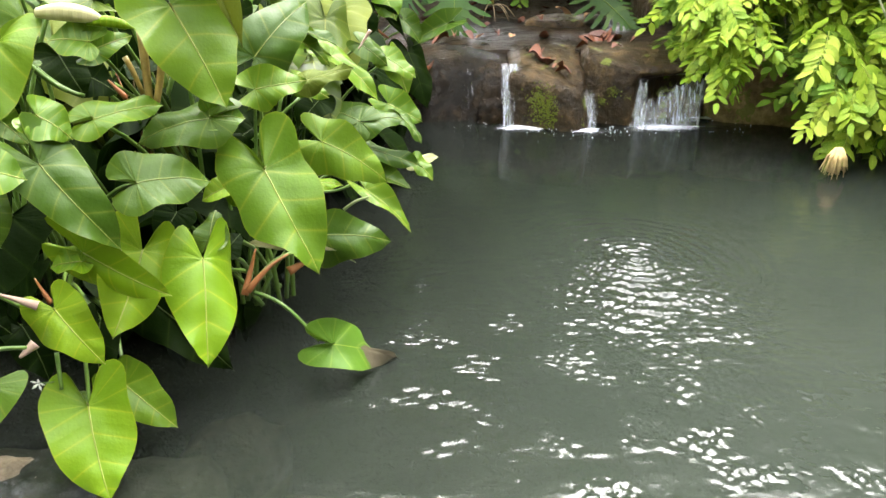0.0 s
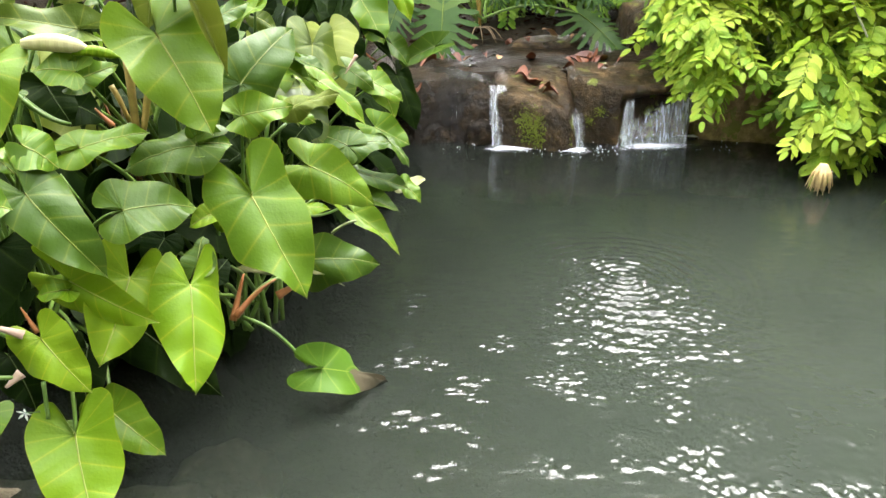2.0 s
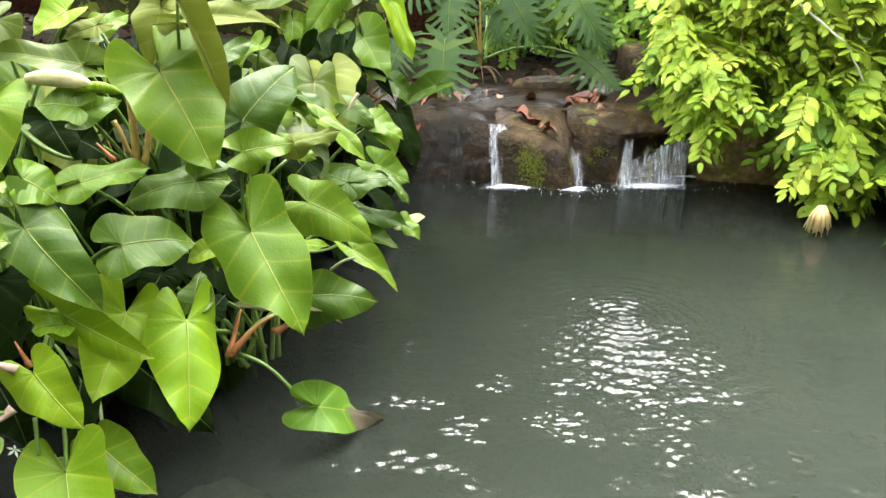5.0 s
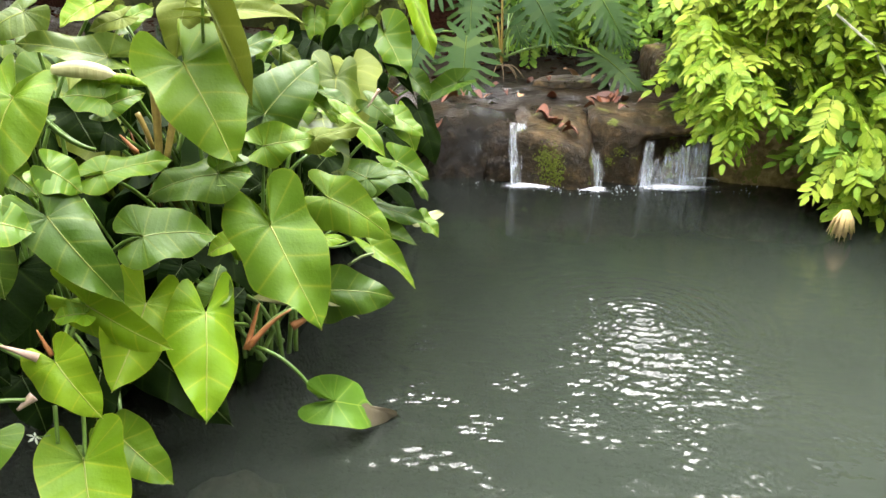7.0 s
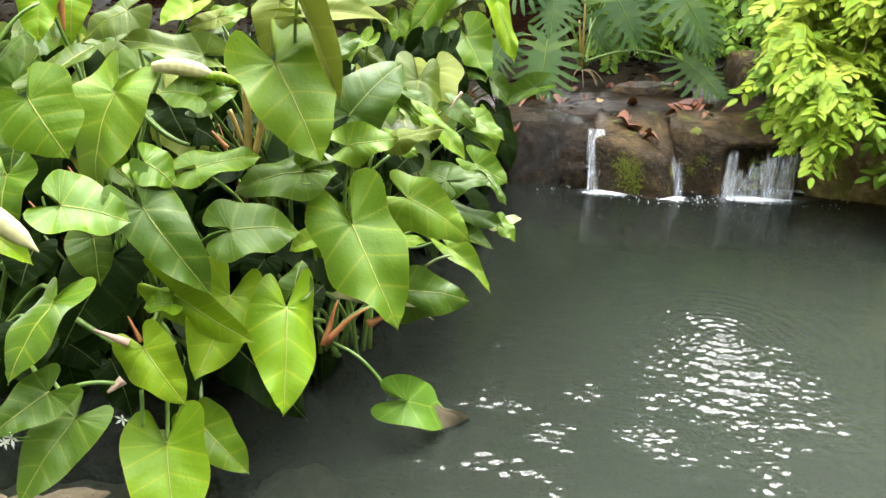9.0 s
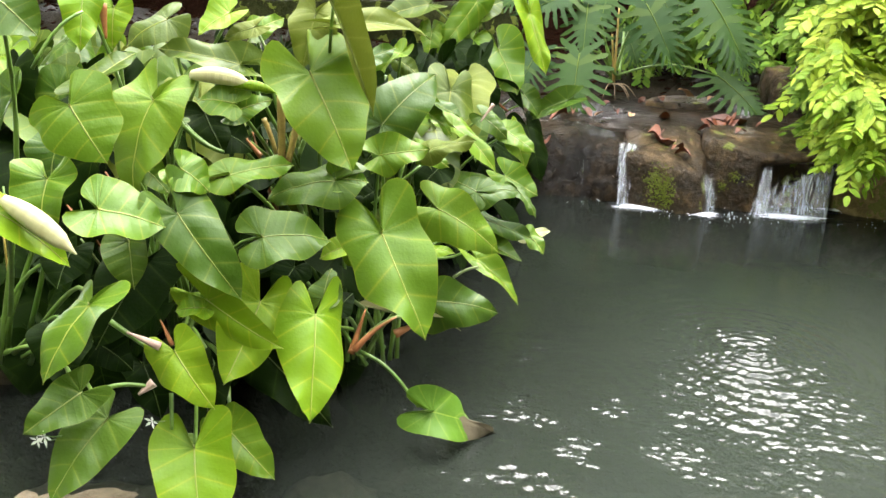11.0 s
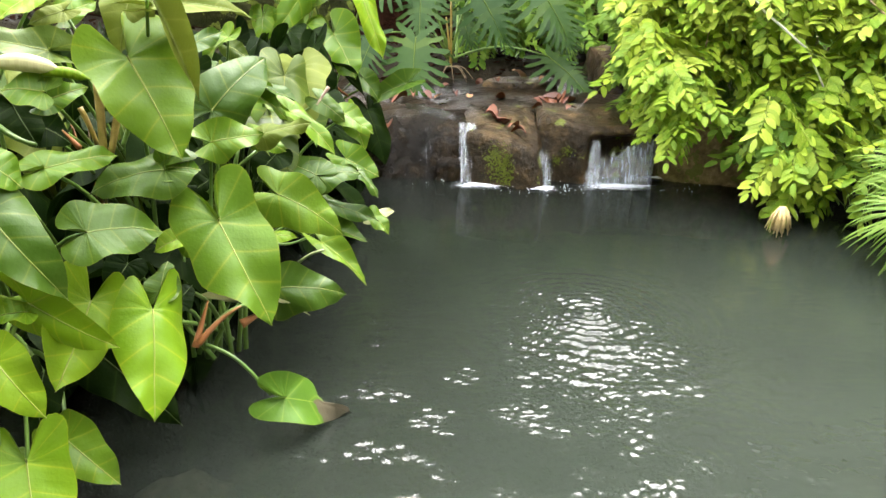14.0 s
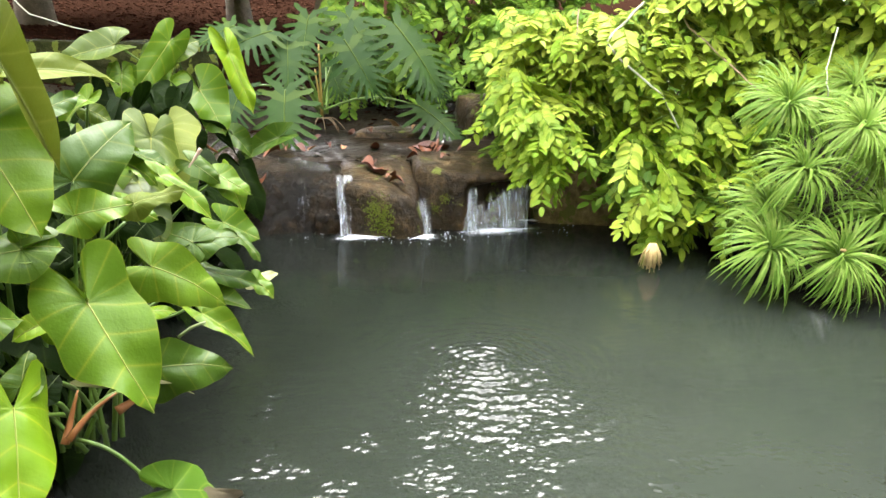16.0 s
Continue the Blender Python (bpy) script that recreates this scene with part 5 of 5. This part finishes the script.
# ---- trees on the slope ----
def tree(at, height, radius, seed, crown_low, spread=1.0, count=430):
    """A tapered trunk with a flared foot, limbs and a loose crown."""
    rnd = random.Random(seed)
    ob = thing("tree", "tree with a rough brown trunk and an unseen crown that blocks sky light", "tree", "trees on the slope", at)
    bm = bmesh.new()
    pts = [Vector((0.10 * math.sin(seed + i * 0.6), 0.08 * math.cos(seed + i), height * i / 9 - 0.1)) for i in range(10)]
    tube(bm, pts, radius, radius * 0.45, 14)
    for v in bm.verts:
        a = math.atan2(v.co.y, v.co.x)
        k = 1 + 0.10 * math.sin(5 * a + seed) + 0.5 * math.exp(-max(0, v.co.z) / 0.25)
        v.co.x, v.co.y = v.co.x * k, v.co.y * k
    part("trunk", bm, BARK, ob)
    pairs = []
    for k in range(6):
        a = k * 1.05 + seed
        tip = Vector((1.5 * math.cos(a), 1.5 * math.sin(a), height * (0.8 + 0.25 * rnd.random())))
        part("limb", tube(bmesh.new(), arc(pts[5 + k % 3], tip, 0.25, 6), radius * 0.35, 0.02, 7), BARK, ob)
    for k in range(count):
        a, r, h = rnd.random() * 6.283, 2.7 * math.sqrt(rnd.random()), rnd.random()
        r *= math.sin(math.pi * (0.15 + 0.75 * h)) * spread
        pairs.append((SPRIG_PLAIN[k % 3], sprig_pose((r * math.cos(a), r * math.sin(a), crown_low + (height * 1.15 - crown_low) * h), math.degrees(a) - 90 + rnd.uniform(-40, 40), rnd, 4.0)))
    tagged(part("crown", joined("crown", pairs), None, ob), kind="stuff")
    return ob


# crowns rise out of view, added to darken the sky that the water mirrors
tree((-3.35, 12.3, bank(-3.35, 12.3)), 9.6, 0.19, 1, 2.0, 1.25, 760)
tree((-0.55, 13.6, bank(-0.55, 13.6)), 10.2, 0.15, 2, 2.0, 1.25, 760)
# three further trees, added to wall off more of that sky
tree((0.9, 12.6, bank(0.9, 12.6)), 8.8, 0.12, 6, 1.8, 1.25, 760)
tree((7.0, 12.0, bank(7.0, 12.0)), 7.4, 0.16, 3, 1.8, 1.3, 760)
tree((4.2, 12.8, bank(4.2, 12.8)), 8.2, 0.15, 9, 2.0, 1.25, 760)
# unseen trees added behind and beside the path to block low sky light
for k, (x, y) in enumerate(((-7.5, -3.5), (-4.2, -6.5), (-0.5, -7.2), (3.4, -6.8), (7.2, -4.5), (9.0, 0.5), (-8.5, 2.0), (9.2, 5.0), (10.5, 9.5))):
    tree((x, y, 0.3), 8.2, 0.16, 20 + k, 0.3, 1.35, 620)
# one more tree, added to block sky on the left
tree((-6.8, 9.2, bank(-6.8, 9.2)), 5.4, 0.17, 5, 1.8)


# ---- the fall ----
def stream(label, x0, x1, y, z, count, spread, seed, thick=(0.001, 0.0042), push=0.35, start=0.0, slant=0.0, shift=0.0):
    """Strands of water that leave the lip and drop in an arc."""
    rnd = random.Random(seed)
    bm = bmesh.new()
    for k in range(count):
        if k % 6 == 0:
            heart = rnd.random()
        u = max(0.0, min(1.0, heart + rnd.gauss(0, 0.05)))
        x = x0 + (x1 - x0) * u
        sway = rnd.uniform(-0.012, 0.012)
        v = push * rnd.uniform(0.6, 1.15)
        t0 = math.sqrt(2 * max(0.0, (start + slant * (1 - u)) * rnd.uniform(0.6, 1.3)) / 9.8)
        t1 = math.sqrt(2 * z / 9.8)
        a = t0 if rnd.random() < 0.4 else t0 + (t1 - t0) * 0.7 * rnd.random()
        e = a + (t1 - a) * (1.0 if rnd.random() < 0.25 else rnd.uniform(0.15, 0.8))
        drift = spread * (u - 0.5) + rnd.gauss(0, 0.03) + shift
        pts = [(x + drift * t / t1 + 0.003 * math.sin(30 * t + k) + sway * math.sin(9 * t), y - v * t, z - 4.9 * t * t + 0.003) for t in (a + (e - a) * i / 7 for i in range(8))]
        tube(bm, pts, rnd.uniform(*thick) * 0.3, rnd.uniform(*thick) * 1.15, 5)
    # the thin sheet between the strands
    rows = []
    for i in range(25 if count > 12 else 0):
        u = i / 24
        t1 = math.sqrt(2 * z / 9.8)
        t0 = math.sqrt(2 * max(0.0, (start + slant * (1 - u)) * (1.0 + 0.7 * noise.noise((i * 0.7, seed, 0.5)))) / 9.8)
        row = []
        for j in range(11):
            t = t0 + (t1 - t0) * j / 10
            row.append(bm.verts.new((x0 + (x1 - x0) * u + ((spread + 0.05) * (u - 0.5) + shift) * t / t1, y - push * 0.9 * t - 0.02 * noise.noise((u * 6, t * 5, seed)), z - 4.9 * t * t + 0.002)))
        rows.append(row)
    for a, b in zip(rows, rows[1:]):
        for j in range(10):
            bm.faces.new((a[j], b[j], b[j + 1], a[j + 1])).smooth = True
    return tagged(part("water_stream", bm, FALL), label, "waterfall", "streams of the waterfall", kind="stuff")


def foam(label, at, size, seed, drops=26):
    """A churned patch: a low white mound on the water, thinner towards its ragged rim, with drops thrown round it."""
    rnd = random.Random(seed)
    bm = bmesh.new()
    uvl = bm.loops.layers.uv.new("UVMap")
    rings, m = 9, 44
    rows = []
    for j in range(rings + 1):
        f = j / rings
        row = []
        for k in range(m):
            a = 2 * math.pi * k / m
            rim = 1 + 0.5 * noise.noise((2.2 * math.cos(a), 2.2 * math.sin(a), seed * 3.7)) + 0.25 * noise.noise((7 * math.cos(a), 7 * math.sin(a), seed * 1.7))
            x, y = size[0] * f * rim * math.cos(a), size[1] * f * rim * math.sin(a)
            z = 0.008 + 0.008 * (1 - f) ** 2 + 0.016 * (1 - f) * max(0.0, noise.noise((x * 24, y * 24, seed)))
            row.append(bm.verts.new((at[0] + x, at[1] + y, z)))
        rows.append(row)
    for j in range(rings):
        for k in range(m):
            fc = bm.faces.new((rows[j][k], rows[j + 1][k], rows[j + 1][(k + 1) % m], rows[j][(k + 1) % m]))
            fc.smooth = True
            for lp, f in zip(fc.loops, (j, j + 1, j + 1, j)):
                lp[uvl].uv = (f / rings, 0.5)
    for k in range(drops):
        a, q = rnd.random() * 6.283, 1.0 + 0.7 * rnd.random()
        p = Vector((at[0] + size[0] * q * math.cos(a), at[1] + size[1] * q * math.sin(a), 0.004 + 0.05 * rnd.random() ** 3))
        r = rnd.uniform(0.0025, 0.006)
        tube(bm, [p, p + Vector((r * 1.2, 0, r * 0.5))], r, r * 0.5, 5)
    return tagged(part("foam", bm, FOAM), label, "foam", "foam under the streams", kind="stuff")


bpy.context.view_layer.update()


def top_of_rocks(x, y):
    """Height of the stone under a place."""
    z = bank(x, y)
    for r in ROCKS:
        hit, p, n, i = r.ray_cast(Vector((x, y, 3)) - r.location, Vector((0, 0, -1)))
        if hit:
            z = max(z, p.z + r.location.z)
    return z


def face_of_rocks(x, z):
    """Where a ray from the pond side meets the stone."""
    y = 9.0
    for r in ROCKS:
        hit, p, n, i = r.ray_cast(Vector((x, 4.0, z)) - r.location, Vector((0, 1, 0)))
        if hit:
            y = min(y, p.y + r.location.y)
    return y


stream("white stream dropping over the rounded rock", 0.45, 0.54, 5.80, 0.455, 40, 0.07, 1, push=0.55, shift=0.075, start=0.012)
stream("narrow white stream in the cleft between rocks", 1.068, 1.092, 5.66, 0.40, 34, 0.09, 2, start=0.16, push=0.4)
stream("broken white strands at the edge of the curtain", 1.47, 1.53, 5.66, 0.42, 16, -0.02, 3, (0.0008, 0.0028), start=0.10, push=0.2)
stream("broad broken curtain of white water from the lip", 1.55, 2.00, 5.69, 0.445, 104, 0.0, 5, (0.0008, 0.0034), slant=0.36, push=0.3, shift=-0.07)
stream("thin trickle on the dark rock", 0.18, 0.24, 5.86, 0.40, 6, 0.02, 4, (0.001, 0.002), 0.25)
foam("white foam under the narrow stream", (0.60, 5.57), (0.31, 0.13), 1)
foam("white foam below the cleft", (1.07, 5.50), (0.16, 0.12), 2, 34)
foam("white foam under the broad curtain", (1.70, 5.58), (0.43, 0.13), 3, 40)
foam("white foam beside the broad curtain", (2.08, 5.83), (0.24, 0.07), 4, 8)


# ---- moss on the boulder ----
moss = bmesh.new()
rnd = random.Random(31)
for k in range(760):
    cx, cz, sx, sz = ((0.74, 0.17, 0.075, 0.13), (0.80, 0.12, 0.05, 0.10), (1.30, 0.25, 0.035, 0.03), (1.22, 0.17, 0.03, 0.04))[0 if k < 420 else 1 if k < 660 else 2 if k < 720 else 3]
    x, z = rnd.gauss(cx, sx * 0.6), rnd.gauss(cz, sz * 0.6)
    y = face_of_rocks(x, max(z, 0.01))
    if y > 8 or z < 0.01:
        continue
    r = rnd.uniform(0.003, 0.007)
    vs = [moss.verts.new((x + r * math.cos(a) * rnd.uniform(0.7, 1.2), y - 0.004 - 0.004 * (i % 2), z + r * math.sin(a) * rnd.uniform(0.7, 1.2))) for i, a in enumerate((0, 1.05, 2.1, 3.14, 4.2, 5.25))]
    c = moss.verts.new((x, y - 0.012, z))
    for i in range(6):
        moss.faces.new((vs[i], vs[(i + 1) % 6], c)).smooth = True
tagged(part("moss", moss, MOSS), "lime-green moss clinging to the boulder's face", "moss", kind="stuff")


# ---- dead leaves ----
def dead_mesh(seed):
    rnd = random.Random(seed)
    bm = bmesh.new()
    curl, twist = rnd.uniform(0.2, 1.1), rnd.uniform(-1.2, 1.2)
    rows = []
    for j in range(9):
        f = j / 8
        w = 0.28 * math.sin(math.pi * min(1, f * 0.93 + 0.05)) ** 0.8
        rows.append([bm.verts.new(((s * w) * math.cos(twist * f), f - 0.5, abs(s) ** 1.5 * w * curl + 0.12 * math.sin(4 * f + seed) + s * w * math.sin(twist * f) + 0.02 * rnd.random())) for s in (-1, -0.5, 0, 0.5, 1)])
    for a, b in zip(rows, rows[1:]):
        for i in range(4):
            bm.faces.new((a[i], a[i + 1], b[i + 1], b[i])).smooth = True
    me = bpy.data.meshes.new("dead_leaf")
    bm.to_mesh(me)
    bm.free()
    return me


def dead_leaf(x, y, size, material, words, z=None, seed=[0]):
    seed[0] += 1
    rnd = random.Random(seed[0])
    me = dead_mesh(seed[0])
    ob = part("dead_leaf", me, material)
    h = top_of_rocks(x, y) if z is None else z
    ob.matrix_basis = pose(x, y, h + 0.022, rnd.uniform(-15, 15), rnd.uniform(-15, 15), rnd.uniform(0, 360)) @ Matrix.Diagonal((size * rnd.uniform(0.7, 1.2), size * rnd.uniform(0.75, 1.0), size * rnd.uniform(0.8, 1.6), 1))
    tagged(ob, words, "dead leaf", "dead leaves on the rocks")


for x, y, s, m in ((1.15, 7.45, 0.20, DEAD_TAN), (0.73, 7.35, 0.12, DEAD), (0.95, 7.6, 0.10, DEAD_TAN), (0.86, 6.62, 0.20, DEAD), (-0.02, 6.55, 0.16, DEAD), (0.10, 6.65, 0.14, DEAD_DARK),
                   (0.22, 6.7, 0.14, DEAD_DARK), (0.32, 6.75, 0.12, DEAD_TAN), (0.78, 5.92, 0.17, DEAD), (0.83, 5.86, 0.13, DEAD_DARK), (0.76, 6.02, 0.14, DEAD_DARK), (0.91, 5.72, 0.17, DEAD),
                   (1.22, 6.50, 0.18, DEAD_DARK), (1.16, 6.32, 0.14, DEAD), (1.33, 6.66, 0.20, DEAD_DARK), (1.48, 6.60, 0.21, DEAD_TAN), (1.40, 6.62, 0.16, DEAD), (1.38, 6.08, 0.12, DEAD_DARK),
                   (0.48, 6.8, 0.10, DEAD_DARK), (0.0, 6.8, 0.13, DEAD), (-0.12, 6.7, 0.13, DEAD_DARK), (1.28, 6.42, 0.17, DEAD), (1.42, 6.48, 0.14, DEAD_DARK), (0.72, 5.98, 0.15, DEAD), (0.88, 5.80, 0.12, DEAD), (1.12, 6.18, 0.11, DEAD), (1.36, 6.52, 0.15, DEAD), (0.60, 6.7, 0.10, DEAD_TAN), (0.40, 7.2, 0.12, DEAD_DARK), (0.9, 7.2, 0.10, DEAD_DARK), (1.35, 7.3, 0.12, DEAD_TAN), (1.62, 6.5, 0.12, DEAD_DARK), (2.42, 6.2, 0.18, DEAD_DARK), (2.50, 6.1, 0.16, DEAD_DARK), (2.36, 6.15, 0.15, DEAD)):
    dead_leaf(x, y, s, m, {DEAD: "curled rust-orange dead leaf on wet stone", DEAD_TAN: "curled tan dead leaf on wet stone", DEAD_DARK: "dark red-brown dead leaf on wet stone"}[m])
dead_leaf(-0.12, face_of_rocks(-0.12, 0.36), 0.12, DEAD, "dark red dead leaf stuck to the wet rock", 0.36)


# ---- mulch chips and litter ----
chip = bmesh.new()
bmesh.ops.create_cube(chip, size=1)
for v in chip.verts:
    v.co.x *= 1.0 if v.co.y > 0 else 0.6
chip_me = bpy.data.meshes.new("chip")
chip.to_mesh(chip_me)
chip.free()
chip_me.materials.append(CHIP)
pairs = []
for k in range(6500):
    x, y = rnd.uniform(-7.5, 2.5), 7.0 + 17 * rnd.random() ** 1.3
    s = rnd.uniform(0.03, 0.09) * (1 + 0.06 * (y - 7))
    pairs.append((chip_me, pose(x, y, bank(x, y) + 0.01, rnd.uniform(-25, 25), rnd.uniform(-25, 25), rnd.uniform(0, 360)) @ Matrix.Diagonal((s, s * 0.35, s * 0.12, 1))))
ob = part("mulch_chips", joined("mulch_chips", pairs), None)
tagged(ob, "scattered red-brown bark chips and litter on the slope", "mulch", kind="stuff")

# the mossy kerb below the slope, and a thin hanging root
boulder("rock", (-2.6, 9.7, 0.95), (1.9, 0.25, 0.30), 41, ROCK_KERB, "long low mossy stone kerb below the mulch slope", 0.2, 0.05, group="kerb stones")

# ---- sunken stones ----
boulder("rock", (-1.20, 1.74, -0.125), (0.50, 0.20, 0.12), 51, ROCK_SUNK, "flat brown stone under the murky water", 0.4, 0.05, group="sunken stones")
boulder("rock", (-0.62, 1.92, -0.30), (0.10, 0.14, 0.10), 52, ROCK_SUNK, "pale sunken stone in murky water", 0.25, 0.10, group="sunken stones", n=10)
boulder("rock", (-0.38, 1.80, -0.32), (0.13, 0.12, 0.10), 53, ROCK_SUNK, "pale sunken stone in murky water", 0.25, 0.10, group="sunken stones", n=10)
boulder("rock", (-0.75, 2.15, -0.30), (0.14, 0.10, 0.10), 54, ROCK_SUNK, "pale sunken stone in murky water", 0.25, 0.10, group="sunken stones", n=10)

# ---- small things ----
def blossom(at, size, label, petals=5):
    """A small star-shaped white flower on a short stalk."""
    ob = thing("flower", label, "flower", "small white flowers", at)
    bm = bmesh.new()
    for k in range(petals):
        a = 6.283 * k / petals
        d, e = Vector((math.cos(a), -0.35, math.sin(a))), Vector((-math.sin(a), 0, math.cos(a)))
        vs = [bm.verts.new(v) for v in (Vector((0, 0, 0)), d * size * 0.5 + e * size * 0.2, d * size, d * size * 0.5 - e * size * 0.2)]
        bm.faces.new(vs)
    bm.faces.ensure_lookup_table()
    bmesh.ops.solidify(bm, geom=bm.faces[:], thickness=0.0012)
    part("petals", bm, PETAL, ob)
    part("stalk", tube(bmesh.new(), [(0, 0.004, 0), (0.004, 0.03, -0.02), (0.0, 0.08, -0.05)], 0.0015, 0.002, 5), STALK, ob)
    return ob


blossom((-1.200, 1.843, 0.319), 0.024, "small white star-shaped flower among the leaves")
blossom((-1.361, 1.581, 0.419), 0.03, "small white star-shaped flower among the leaves")
blossom((-1.384, 1.581, 0.404), 0.022, "small white star-shaped flower among the leaves")
branch(PHILO_F, ((-2.6, 8.6, 1.9), (-2.3, 8.6, 1.55), (-1.9, 8.7, 1.42), (-1.6, 8.8, 1.36)), 0.008, 0.005, TWIG_PALE)
branch(PHILO_F, ((-2.75, 8.6, 1.9), (-2.72, 8.6, 1.6), (-2.80, 8.65, 1.36)), 0.006, 0.004, TWIG_PALE)
branch(PHILO_F, ((-0.85, 5.7, 0.95), (-0.60, 5.75, 0.78), (-0.42, 5.9, 0.62)), 0.012, 0.009, SHEATH)
# a yellow flower head on the umbrella grass
head = bmesh.new()
for k in range(18):
    a = 2.4 * k
    tube(head, [(0, 0, 0), (0.018 * math.cos(a), 0.018 * math.sin(a), 0.014)], 0.006, 0.004, 5)
ob = part("flower_head", head, TUFT, GRASS[1], "small straw-yellow flower head")
ob.location = Vector((3.235, 3.66, 0.36)) - GRASS[1].location
